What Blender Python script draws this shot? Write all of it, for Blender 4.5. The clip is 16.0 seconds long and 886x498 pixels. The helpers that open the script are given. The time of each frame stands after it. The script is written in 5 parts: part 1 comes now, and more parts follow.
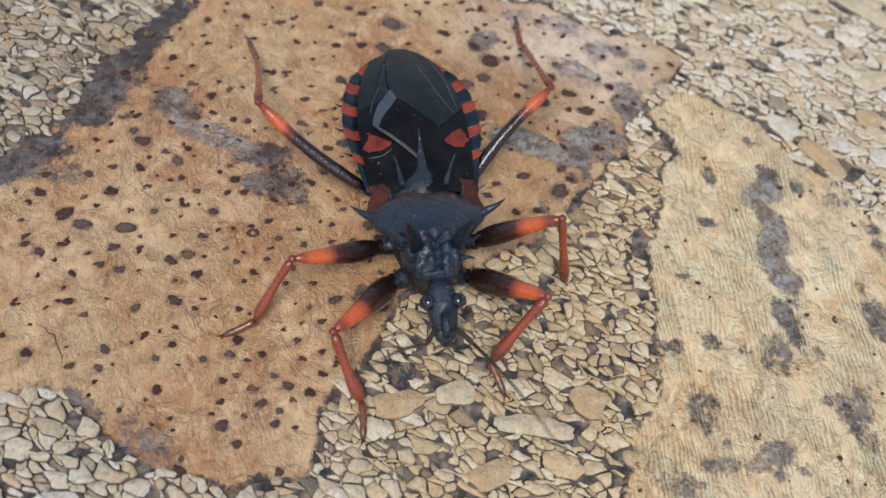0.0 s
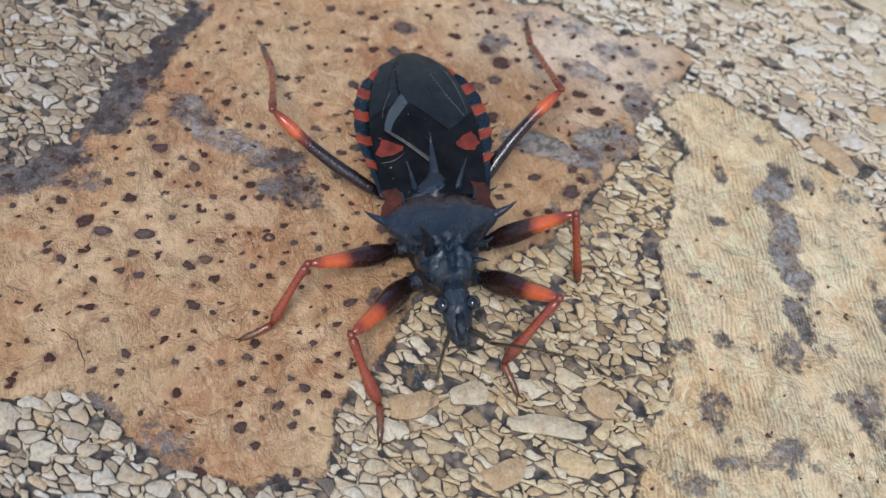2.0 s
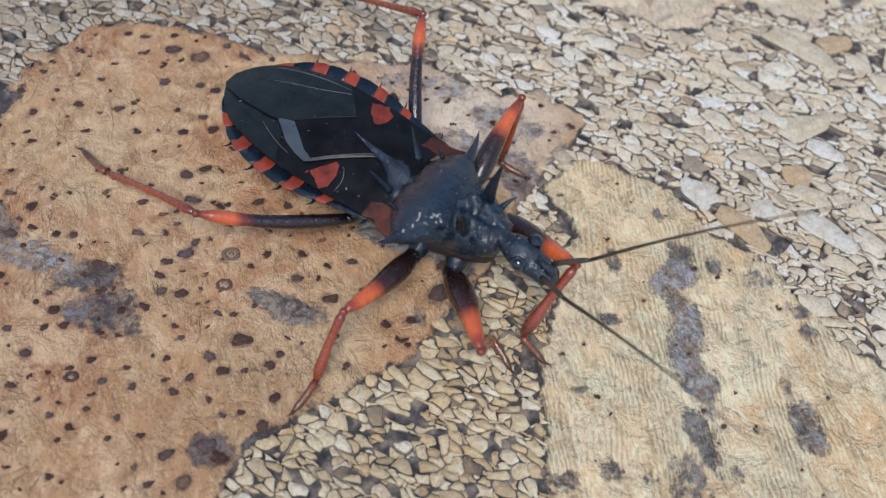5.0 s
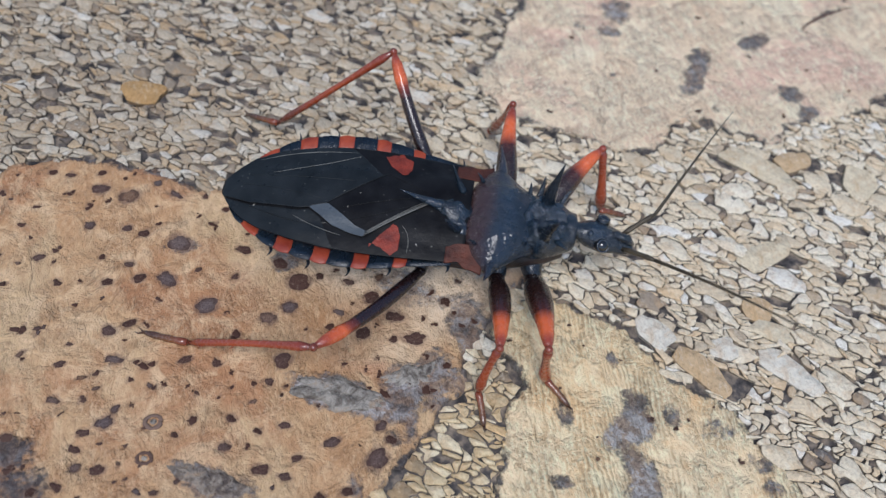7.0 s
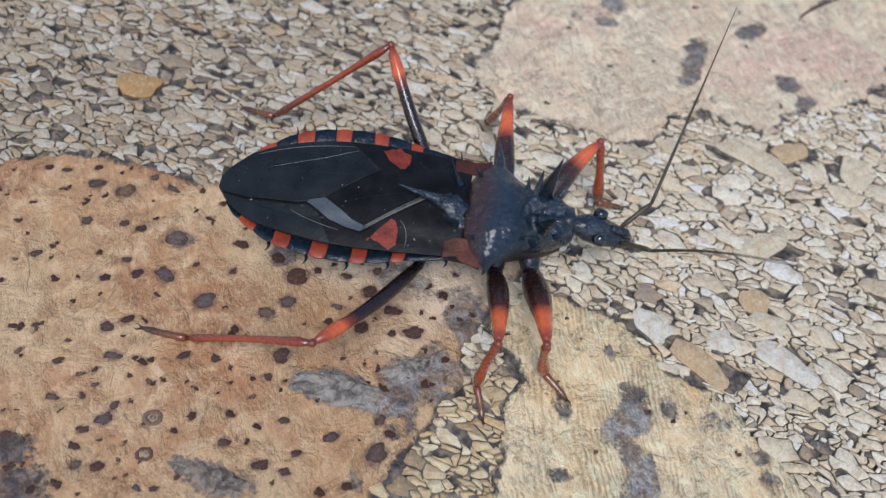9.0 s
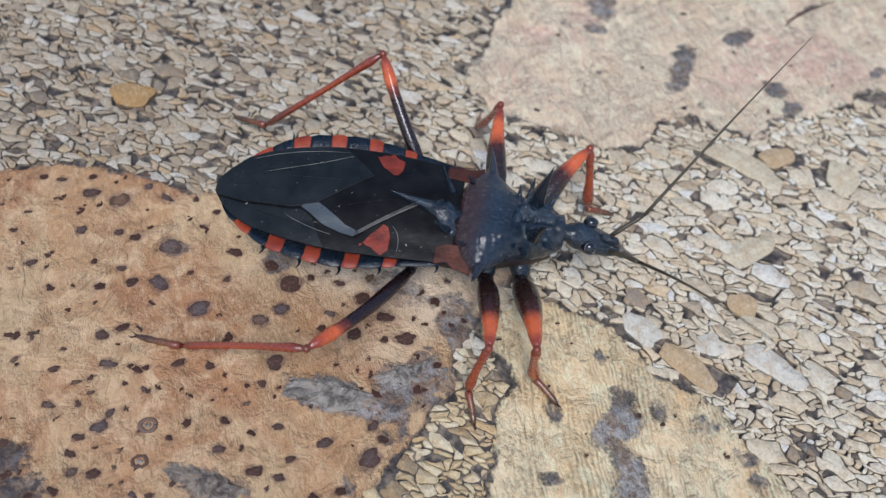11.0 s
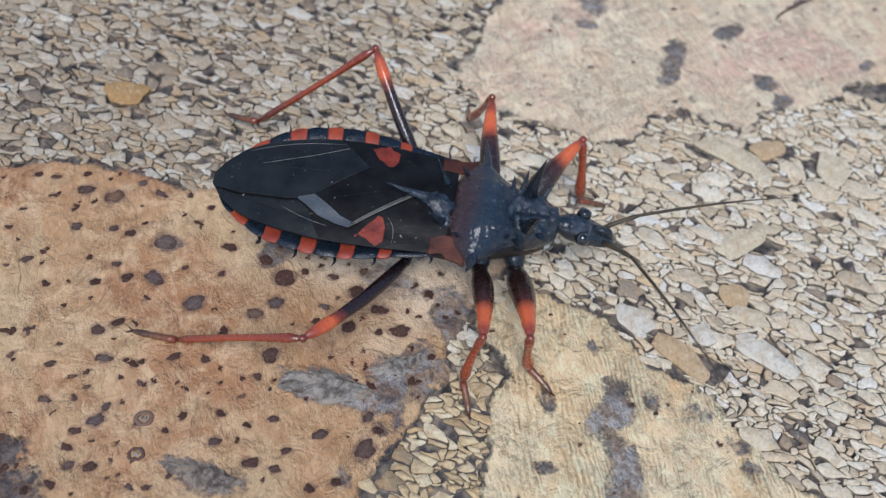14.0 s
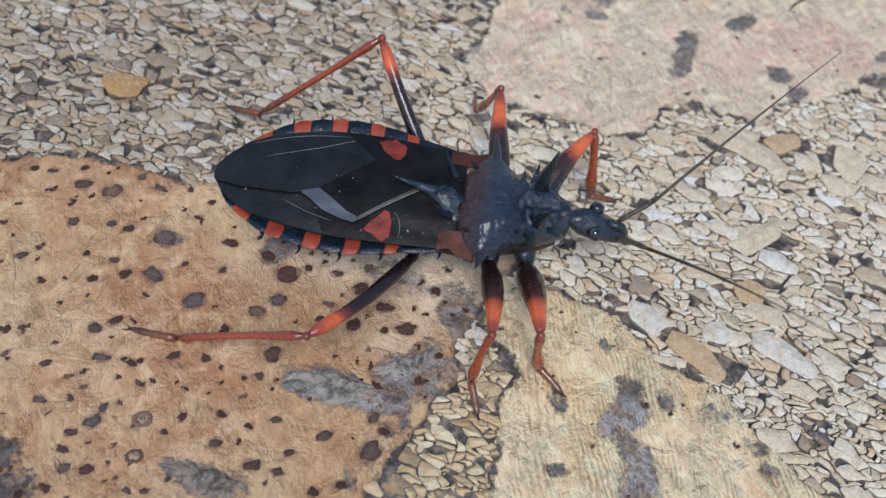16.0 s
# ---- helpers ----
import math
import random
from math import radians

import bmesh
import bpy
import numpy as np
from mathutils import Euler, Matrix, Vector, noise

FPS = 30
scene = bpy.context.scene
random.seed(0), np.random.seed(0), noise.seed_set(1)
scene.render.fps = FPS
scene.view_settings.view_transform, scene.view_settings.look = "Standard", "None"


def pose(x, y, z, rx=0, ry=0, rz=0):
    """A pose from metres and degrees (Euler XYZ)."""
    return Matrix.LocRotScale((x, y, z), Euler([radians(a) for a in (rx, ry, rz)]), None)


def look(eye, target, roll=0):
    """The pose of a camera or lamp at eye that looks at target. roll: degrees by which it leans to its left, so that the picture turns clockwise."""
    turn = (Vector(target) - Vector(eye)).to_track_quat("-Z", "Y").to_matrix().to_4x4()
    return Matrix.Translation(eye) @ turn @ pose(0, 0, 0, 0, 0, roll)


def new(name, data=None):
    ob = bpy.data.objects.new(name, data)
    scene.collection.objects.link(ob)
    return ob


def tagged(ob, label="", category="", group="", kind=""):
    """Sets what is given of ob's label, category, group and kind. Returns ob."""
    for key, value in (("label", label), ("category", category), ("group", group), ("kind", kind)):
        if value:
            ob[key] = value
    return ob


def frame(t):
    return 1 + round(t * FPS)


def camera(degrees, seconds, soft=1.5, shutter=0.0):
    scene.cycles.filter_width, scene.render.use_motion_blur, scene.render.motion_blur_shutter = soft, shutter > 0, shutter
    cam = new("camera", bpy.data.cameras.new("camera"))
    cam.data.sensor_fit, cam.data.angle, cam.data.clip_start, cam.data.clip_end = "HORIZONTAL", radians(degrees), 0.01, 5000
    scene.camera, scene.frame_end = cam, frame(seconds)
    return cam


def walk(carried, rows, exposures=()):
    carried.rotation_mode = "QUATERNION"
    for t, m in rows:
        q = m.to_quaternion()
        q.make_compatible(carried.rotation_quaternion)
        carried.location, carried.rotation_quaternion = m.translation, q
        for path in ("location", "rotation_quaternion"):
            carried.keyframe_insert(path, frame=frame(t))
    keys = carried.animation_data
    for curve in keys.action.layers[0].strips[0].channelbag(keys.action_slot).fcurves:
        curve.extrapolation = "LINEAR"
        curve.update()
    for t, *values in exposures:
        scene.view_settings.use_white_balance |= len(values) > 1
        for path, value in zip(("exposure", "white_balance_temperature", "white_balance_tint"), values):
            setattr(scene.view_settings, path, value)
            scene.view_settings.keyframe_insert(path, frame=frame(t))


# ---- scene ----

# Millimetres are used for the plan of this small place.
MM = 0.001
cam = camera(55.0, 16.0, soft=1.35)
cam.data.dof.use_dof, cam.data.dof.focus_distance, cam.data.dof.aperture_fstop = True, 0.074, 36.0
EXPOSURE = 0.17
PATH = [
    (0.0, -18.00, -52.00, 65.82, 32.50, -7.72, -4.84),
    (0.5, -17.78, -52.91, 66.68, 32.24, -7.45, -4.76),
    (1.0, -17.32, -52.70, 67.02, 32.01, -6.91, -4.45),
    (1.5, -17.68, -52.38, 66.94, 31.94, -6.70, -4.39),
    (2.0, -17.80, -51.97, 67.14, 32.12, -6.45, -4.76),
    (2.5, -16.95, -52.17, 67.08, 31.96, -5.99, -4.60),
    (3.0, -16.65, -52.06, 66.98, 31.75, -5.75, -4.57),
    (3.5, -16.01, -51.84, 66.57, 31.70, -5.63, -4.72),
    (4.0, -13.77, -47.32, 64.27, 31.11, -5.80, -5.37),
    (4.1, -12.47, -45.24, 65.53, 30.19, -5.76, -5.14),
    (4.2, -10.73, -44.01, 65.60, 30.81, -6.14, -5.41),
    (4.5, -7.70, -38.65, 65.98, 32.52, -6.57, -6.97),
    (4.7, -6.27, -38.52, 64.04, 31.62, -6.36, -7.37),
    (6.8, -0.41, -28.94, 65.50, 35.04, -6.62, -9.08),
    (7.0, 0.40, -28.48, 65.89, 35.02, -6.61, -9.27),
    (7.5, 1.11, -27.69, 65.36, 34.86, -6.62, -9.59),
    (8.0, 0.57, -27.66, 65.74, 34.27, -6.62, -9.49),
    (8.5, 0.32, -27.44, 66.01, 34.06, -6.72, -9.49),
    (9.0, 0.29, -27.74, 66.40, 33.99, -6.71, -9.60),
    (11.5, 0.47, -27.94, 67.45, 34.25, -6.79, -10.17),
    (12.0, 0.40, -28.01, 67.34, 34.29, -6.74, -10.22),
    (12.5, 0.25, -28.59, 67.17, 34.34, -6.62, -10.36),
    (13.0, 0.16, -28.76, 67.65, 34.35, -6.64, -10.50),
    (13.5, 0.74, -28.60, 67.00, 34.39, -6.58, -10.57),
    (14.0, 0.63, -29.10, 67.35, 34.49, -6.63, -10.66),
    (14.5, 0.81, -28.50, 66.95, 34.48, -6.62, -10.66),
    (15.0, 0.55, -27.66, 65.25, 34.24, -6.36, -10.42),
    (15.5, 0.37, -28.21, 66.14, 34.24, -6.38, -10.53),
    (16.0, 0.61, -27.99, 65.27, 34.38, -6.48, -10.61),
]
walk(cam, [(t, pose(x * MM, y * MM, z * MM, rx, ry, rz)) for t, x, y, z, rx, ry, rz in PATH],
     exposures=[(t, EXPOSURE, kelvin, 10.0) for t, kelvin in ((0.0, 6850.0), (1.2, 6450.0), (4.0, 6380.0), (4.7, 6220.0), (16.0, 6200.0))])

# ---- light: hazy daylight from behind the viewer ----
world = bpy.data.worlds.new("sky")
scene.world = world
world.use_nodes = True
sky = world.node_tree.nodes.new("ShaderNodeTexSky")
sky.sky_type, sky.sun_disc = "NISHITA", False
SUN_HIGH, SUN_ROUND = 62.0, 200.0
sky.sun_elevation, sky.sun_rotation = radians(SUN_HIGH), radians(SUN_ROUND)
world.node_tree.links.new(sky.outputs[0], world.node_tree.nodes["Background"].inputs[0])
world.node_tree.nodes["Background"].inputs[1].default_value = 0.13
sun_data = bpy.data.lights.new("sun", "SUN")
sun_data.energy, sun_data.angle, sun_data.color = 2.1, radians(25), (1.0, 0.97, 0.95)
sun = new("sun", sun_data)
sun_way = Vector((math.sin(radians(SUN_ROUND)) * math.cos(radians(SUN_HIGH)), math.cos(radians(SUN_ROUND)) * math.cos(radians(SUN_HIGH)), math.sin(radians(SUN_HIGH))))
sun.matrix_world = look(sun_way, (0, 0, 0))


# ---- materials ----
class Nodes:
    """Short hand for one node material."""

    def __init__(self, name):
        self.mat = bpy.data.materials.new(name)
        self.mat.use_nodes = True
        self.tree = self.mat.node_tree
        self.bsdf = self.tree.nodes["Principled BSDF"]

    def put(self, socket, value):
        if isinstance(value, bpy.types.NodeSocket):
            self.tree.links.new(value, socket)
        elif value is not None:
            if socket.type == "RGBA" and len(value) == 3:
                value = (*value, 1.0)
            socket.default_value = value

    def add(self, kind, out=0, **inputs):
        node = self.tree.nodes.new(kind)
        for key, value in inputs.items():
            self.put(node.inputs[key.replace("_", " ")], value)
        return node.outputs[out]

    def coords(self, scale=(1, 1, 1), turn=0.0, shift=0.0):
        tc = self.tree.nodes.new("ShaderNodeTexCoord")
        mp = self.tree.nodes.new("ShaderNodeMapping")
        self.put(mp.inputs["Vector"], tc.outputs["Object"])
        mp.inputs["Scale"].default_value = scale
        mp.inputs["Location"].default_value = (shift, shift * 0.7, shift * 0.3)
        mp.inputs["Rotation"].default_value = (0, 0, radians(turn))
        return mp.outputs[0]

    def noise(self, vec, scale, detail=4.0, rough=0.55, distort=0.0):
        return self.add("ShaderNodeTexNoise", Vector=vec, Scale=scale, Detail=detail, Roughness=rough, Distortion=distort)

    def ramp(self, fac, *stops):
        node = self.tree.nodes.new("ShaderNodeValToRGB")
        els = node.color_ramp.elements
        while len(els) < len(stops):
            els.new(0.5)
        for e, (at, col) in zip(els, stops):
            e.position = at
            e.color = (*col, 1.0) if len(col) == 3 else col
        self.put(node.inputs[0], fac)
        return node.outputs[0]

    def grey(self, fac, lo, hi, a=0.0, b=1.0):
        node = self.tree.nodes.new("ShaderNodeMapRange")
        for key, value in (("Value", fac), ("From Min", lo), ("From Max", hi), ("To Min", a), ("To Max", b)):
            self.put(node.inputs[key], value)
        return node.outputs[0]

    def mix(self, fac, a, b, blend="MIX"):
        node = self.tree.nodes.new("ShaderNodeMix")
        node.data_type, node.blend_type = "RGBA", blend
        self.put(node.inputs[0], fac)
        self.put(node.inputs[6], a)
        self.put(node.inputs[7], b)
        return node.outputs[2]

    def math(self, op, a, b=None, clamp=False):
        node = self.tree.nodes.new("ShaderNodeMath")
        node.operation, node.use_clamp = op, clamp
        self.put(node.inputs[0], a)
        if b is not None:
            self.put(node.inputs[1], b)
        return node.outputs[0]

    def attribute(self, name):
        node = self.tree.nodes.new("ShaderNodeAttribute")
        node.attribute_name = name
        return node.outputs["Fac"]

    def bump(self, height, dist, strength=1.0, under=None):
        node = self.tree.nodes.new("ShaderNodeBump")
        node.inputs["Strength"].default_value = strength
        node.inputs["Distance"].default_value = dist
        self.put(node.inputs["Height"], height)
        if under is not None:
            self.put(node.inputs["Normal"], under)
        return node.outputs[0]

    def done(self, color=None, rough=None, normal=None, **more):
        self.put(self.bsdf.inputs["Base Color"], color)
        self.put(self.bsdf.inputs["Roughness"], rough)
        if normal is not None:
            self.put(self.bsdf.inputs["Normal"], normal)
        for key, value in more.items():
            self.put(self.bsdf.inputs[key.replace("_", " ")], value)
        return self.mat


def cork_material(name, pale, warm, ruddy, turn, wavy, spacing, swirl, grainy):
    """A slice of cork: pale spongy tissue with wandering growth lines, scratches, stains and dark pores."""
    n = Nodes(name)
    flat = n.coords()
    aside, yonder = n.coords(shift=0.31, turn=20), n.coords(shift=0.77, turn=50)
    cream = tuple(min(0.9, c * 1.2 + 0.05) for c in pale)
    # broad tints, drawn out a little along the grain
    lengthwise = n.coords((1, 0.45, 1), turn)
    col = n.ramp(n.noise(lengthwise, 95, 5, 0.62, 0.5), (0.4, warm), (0.56, pale))
    col = n.mix(n.grey(n.noise(aside, 85, 6, 0.62, 0.6), 0.5, 0.62, 0, 0.85), col, ruddy)
    col = n.mix(n.grey(n.noise(yonder, 210, 7, 0.72, 0.8), 0.52, 0.62, 0, 0.65), col, cream)
    # thin growth lines, bent at two scales, broken and of uneven strength
    sep = n.tree.nodes.new("ShaderNodeSeparateXYZ")
    n.put(sep.inputs[0], n.coords((1, 1, 1), turn))
    bend = n.math("MULTIPLY", n.math("SUBTRACT", n.noise(n.coords((1, 0.4, 1), turn), 90, 3, 0.5, 0.3), 0.5), 6.0 * swirl)
    bend = n.math("ADD", bend, n.math("MULTIPLY", n.math("SUBTRACT", n.noise(n.coords((1, 0.7, 1), turn, 0.2), 800, 5, 0.65), 0.5), 1.05 * swirl))
    phase = n.math("ADD", n.math("MULTIPLY", sep.outputs["X"], 1000.0), bend)
    ridge = n.math("SINE", n.math("MULTIPLY", phase, 2 * math.pi / spacing))
    strength = n.grey(n.noise(n.coords((1, 0.5, 1), turn, 0.31), 330, 7, 0.75), 0.46, 0.6)
    crest = n.math("MULTIPLY", n.grey(ridge, 0.2, 0.9), strength)
    col = n.mix(n.math("MULTIPLY", crest, 0.85 * wavy), col, tuple(c * 0.42 for c in ruddy))
    col = n.mix(n.math("MULTIPLY", n.math("MULTIPLY", n.grey(ridge, -0.2, -1.0), strength), 0.8 * wavy), col, cream)
    # paler cork, with the haze over it mixed into the colour
    col = n.mix(n.math("MULTIPLY", n.attribute("pale_haze"), 0.85), col, (0.80, 0.66, 0.50))
    col = n.mix(n.math("MULTIPLY", n.attribute("browned"), 0.8), col, (0.36, 0.185, 0.078))
    # torn fibres: short scratches, pale and dark, at two sizes
    torn = n.noise(n.coords((1, 0.4, 1), turn + 4, 0.5), 900, 6, 0.7, 0.15)
    shred = n.noise(n.coords((1, 0.5, 1), turn - 8, 0.9), 2300, 4, 0.65, 0.1)
    col = n.mix(n.grey(torn, 0.55, 0.62, 0.0, 0.55 * grainy), col, tuple(c * 0.6 for c in ruddy))
    col = n.mix(n.grey(torn, 0.46, 0.38, 0.0, 0.85 * grainy), col, cream)
    col = n.mix(n.grey(shred, 0.57, 0.66, 0.0, 0.4 * grainy), col, tuple(c * 0.5 for c in ruddy))
    col = n.mix(n.grey(shred, 0.43, 0.34, 0.0, 0.5 * grainy), col, cream)
    crumb = n.noise(n.coords((1, 0.7, 1), turn, 0.3), 3600, 4, 0.7, 0.4)
    patchy = n.grey(n.noise(yonder, 330, 5, 0.65, 0.5), 0.42, 0.6)
    col = n.mix(n.math("MULTIPLY", n.grey(crumb, 0.54, 0.62, 0.0, 0.5 * grainy), patchy), col, tuple(c * 0.55 for c in ruddy))
    col = n.mix(n.math("MULTIPLY", n.grey(crumb, 0.47, 0.38, 0.0, 0.7 * grainy), patchy), col, tuple(min(0.92, c * 1.15 + 0.05) for c in cream))
    # thin tears that wander along the grain, a dark line with a pale lip
    field = n.noise(n.coords((1, 0.5, 1), turn, 0.7), 130, 6, 0.62, 0.5)
    gap = n.math("ABSOLUTE", n.math("SUBTRACT", field, 0.5))
    tear = n.math("MULTIPLY", n.grey(gap, 0.011, 0.003), n.grey(n.noise(aside, 240, 4, 0.6), 0.44, 0.56))
    lip = n.math("MULTIPLY", n.grey(n.math("ABSOLUTE", n.math("SUBTRACT", field, 0.516)), 0.012, 0.003), n.grey(n.noise(aside, 240, 4, 0.6), 0.44, 0.56))
    col = n.mix(n.math("MULTIPLY", tear, 0.4 * grainy), col, tuple(c * 0.4 for c in ruddy))
    col = n.mix(n.math("MULTIPLY", lip, 0.5 * grainy), col, cream)
    stain, bloom = n.attribute("stain"), n.attribute("bloom")
    edge = n.math("ADD", n.math("MULTIPLY", n.math("SUBTRACT", n.noise(flat, 420, 6, 0.7, 0.6), 0.5), 1.9), n.math("MULTIPLY", n.math("SUBTRACT", n.noise(yonder, 1500, 5, 0.7), 0.5), 1.5))
    blot = n.grey(n.math("ADD", stain, n.math("MULTIPLY", edge, n.grey(stain, 0.02, 0.3))), 0.3, 0.66)
    grit = n.noise(aside, 1100, 7, 0.8, 1.0)
    rough_grit = n.noise(yonder, 480, 6, 0.75, 0.5)
    dark = n.ramp(grit, (0.3, (0.012, 0.014, 0.02)), (0.55, (0.03, 0.033, 0.044)), (0.68, (0.075, 0.072, 0.08)))
    crust = n.ramp(n.math("ADD", n.math("MULTIPLY", grit, 0.6), n.math("MULTIPLY", rough_grit, 0.4)), (0.37, (0.04, 0.032, 0.034)), (0.42, (0.17, 0.135, 0.12)), (0.48, (0.36, 0.33, 0.315)), (0.55, (0.56, 0.54, 0.53)), (0.62, (0.36, 0.31, 0.26)))
    brown = n.ramp(grit, (0.38, (0.08, 0.048, 0.04)), (0.5, (0.25, 0.165, 0.12)), (0.62, (0.45, 0.32, 0.21)))
    murk = n.mix(n.math("ADD", bloom, n.math("MULTIPLY", n.math("SUBTRACT", rough_grit, 0.5), 1.8), True), dark, crust)
    murk = n.mix(n.math("MULTIPLY", n.grey(n.noise(flat, 700, 4, 0.7), 0.47, 0.56, 0, 0.85), n.grey(bloom, 0.05, 0.3)), murk, brown)
    col = n.mix(n.math("MULTIPLY", blot, 0.9), col, murk)
    pore = n.attribute("pore")
    halo = n.grey(n.math("ADD", pore, n.math("MULTIPLY", edge, 0.6)), 0.15, 0.8)
    col = n.mix(n.math("MULTIPLY", halo, 0.7), col, n.mix(n.grey(grit, 0.4, 0.6), (0.10, 0.055, 0.042), (0.27, 0.165, 0.11)))
    height = n.math("ADD", n.math("ADD", n.math("ADD", torn, n.math("SUBTRACT", crumb, n.math("MULTIPLY", tear, 0.6))), shred), n.math("MULTIPLY", n.math("MULTIPLY", ridge, strength), 0.5 * wavy))
    bumped = n.bump(n.noise(flat, 420, 3, 0.55, 0.6), 0.0004, 0.4)
    bumped = n.bump(n.math("MULTIPLY", height, n.grey(patchy, 0.0, 1.0, 0.45, 1.0)), 0.00012 + 0.00034 * grainy, 0.9, bumped)
    return n.done(col, 0.62, n.bump(n.math("MULTIPLY", blot, grit), 0.00022, 0.8, bumped), Specular_IOR_Level=0.4)


def granule_material(name, joined, own=None):
    """A cork chip: cream to tan, with its own shade, torn fibres and a browner skin here and there."""
    n = Nodes(name)
    flat = n.coords()
    if joined:
        rnd = n.tree.nodes.new("ShaderNodeNewGeometry").outputs["Random Per Island"]
    else:
        rnd = n.tree.nodes.new("ShaderNodeObjectInfo").outputs["Random"]
    pale = n.ramp(rnd, (0.0, (0.17, 0.15, 0.135)), (0.012, (0.38, 0.30, 0.22)), (0.07, (0.62, 0.50, 0.345)), (0.22, (0.78, 0.65, 0.455)), (0.45, (0.84, 0.72, 0.52)), (0.53, (0.81, 0.615, 0.385)), (0.6, (0.86, 0.75, 0.555)), (0.88, (0.89, 0.80, 0.625)), (0.97, (0.89, 0.84, 0.73)))
    brown = n.ramp(rnd, (0.0, (0.10, 0.08, 0.07)), (0.05, (0.22, 0.17, 0.125)), (0.15, (0.33, 0.26, 0.185)), (0.4, (0.42, 0.34, 0.245)), (0.55, (0.43, 0.285, 0.15)), (0.65, (0.47, 0.395, 0.295)), (0.9, (0.55, 0.475, 0.37)), (0.98, (0.62, 0.56, 0.46)))
    straw = n.mix(1.0, pale, (0.96, 0.90, 0.75), "MULTIPLY")
    col = n.mix(n.attribute("tone"), n.mix(n.attribute("straw"), pale, straw), brown)
    if own:
        col = n.mix(n.grey(n.noise(flat, 260, 4), 0.35, 0.65), own, tuple(c * 0.86 for c in own))
    aside = n.coords(shift=0.4, turn=30)
    torn = n.noise(n.coords((1, 0.5, 1), -30), 1100, 7, 0.75, 0.9)
    fine = n.noise(flat, 3000, 6, 0.76)
    col = n.mix(n.grey(n.noise(aside, 620, 6, 0.7, 1.0), 0.48, 0.6, 0, 0.7), col, n.mix(0.5, col, (0.56, 0.34, 0.15)))
    col = n.mix(n.grey(torn, 0.47, 0.36, 0, 0.6), col, n.mix(0.6, col, (0.85, 0.77, 0.62)))
    col = n.mix(n.grey(torn, 0.56, 0.66, 0, 0.45), col, n.mix(0.5, col, (0.28, 0.18, 0.10)))
    col = n.mix(1.0, col, n.ramp(fine, (0.36, (0.78, 0.73, 0.69)), (0.46, (1.0, 1.0, 1.0)), (0.62, (1.15, 1.15, 1.15))), "MULTIPLY")
    # a dark skin of binder on the rims of each chip
    rim = n.math("ADD", n.attribute("rim"), n.math("MULTIPLY", n.math("SUBTRACT", n.noise(aside, 1300, 4, 0.7), 0.5), 0.7))
    col = n.mix(n.grey(rim, 0.72, 1.1, 0, 0.85), col, (0.05, 0.045, 0.042))
    return n.done(col, 0.66, n.bump(n.math("ADD", fine, n.math("ADD", n.math("MULTIPLY", torn, 1.4), n.math("MULTIPLY", n.noise(aside, 620, 3, 0.6), 1.6))), 0.0003, 0.8), Specular_IOR_Level=0.4)


def binder_material():
    n = Nodes("dark_binder")
    flat = n.coords()
    vor = n.tree.nodes.new("ShaderNodeTexVoronoi")
    vor.feature = "DISTANCE_TO_EDGE"
    n.put(vor.inputs["Vector"], flat)
    n.put(vor.inputs["Scale"], 560.0)
    cell = n.tree.nodes.new("ShaderNodeTexVoronoi")
    n.put(cell.inputs["Vector"], flat)
    n.put(cell.inputs["Scale"], 560.0)
    chips = n.mix(0.75, (0.46, 0.35, 0.2), n.mix(1.0, cell.outputs["Color"], (0.5, 0.38, 0.24), "MULTIPLY"))
    dark = n.ramp(n.noise(flat, 900, 4), (0.35, (0.02, 0.018, 0.018)), (0.48, (0.075, 0.064, 0.058)), (0.66, (0.26, 0.205, 0.15)))
    # beyond the built chips the board goes on as the same chipped cork
    far = n.add("ShaderNodeVectorMath", 1)
    node = n.tree.nodes[-1]
    node.operation = "LENGTH"
    n.put(node.inputs[0], flat)
    beyond = n.grey(node.outputs["Value"], 0.115, 0.125)
    chips = n.mix(n.grey(vor.outputs["Distance"], 0.05, 0.12), dark, chips)
    return n.done(n.mix(beyond, dark, chips), 0.8, n.bump(n.noise(flat, 1500, 4), 0.0002, 0.6))


def pore_material():
    """Crumbly brown filling of a pore, darker to its rim."""
    n = Nodes("pore_dust")
    tc = n.tree.nodes.new("ShaderNodeTexCoord")
    rnd = n.tree.nodes.new("ShaderNodeObjectInfo").outputs["Random"]
    grit = n.noise(tc.outputs["Object"], 2.4, 5, 0.75, 0.5)
    wide = n.tree.nodes.new("ShaderNodeVectorMath")
    wide.operation = "LENGTH"
    n.put(wide.inputs[0], tc.outputs["Object"])
    col = n.ramp(rnd, (0.0, (0.06, 0.028, 0.02)), (0.35, (0.095, 0.05, 0.038)), (0.6, (0.115, 0.072, 0.06)), (0.82, (0.13, 0.10, 0.095)), (1.0, (0.20, 0.115, 0.07)))
    rim = n.math("ADD", n.grey(wide.outputs["Value"], 0.45, 0.95), n.math("SUBTRACT", grit, 0.5), True)
    col = n.mix(n.grey(grit, 0.45, 0.34, 0, 0.6), col, (0.28, 0.21, 0.17))
    col = n.mix(n.math("MULTIPLY", rim, 0.75), col, (0.07, 0.036, 0.028))
    col = n.mix(n.grey(grit, 0.54, 0.68, 0, 0.75), col, (0.035, 0.02, 0.018))
    return n.done(col, 0.8, n.bump(grit, 0.0002, 0.8), Specular_IOR_Level=0.2)


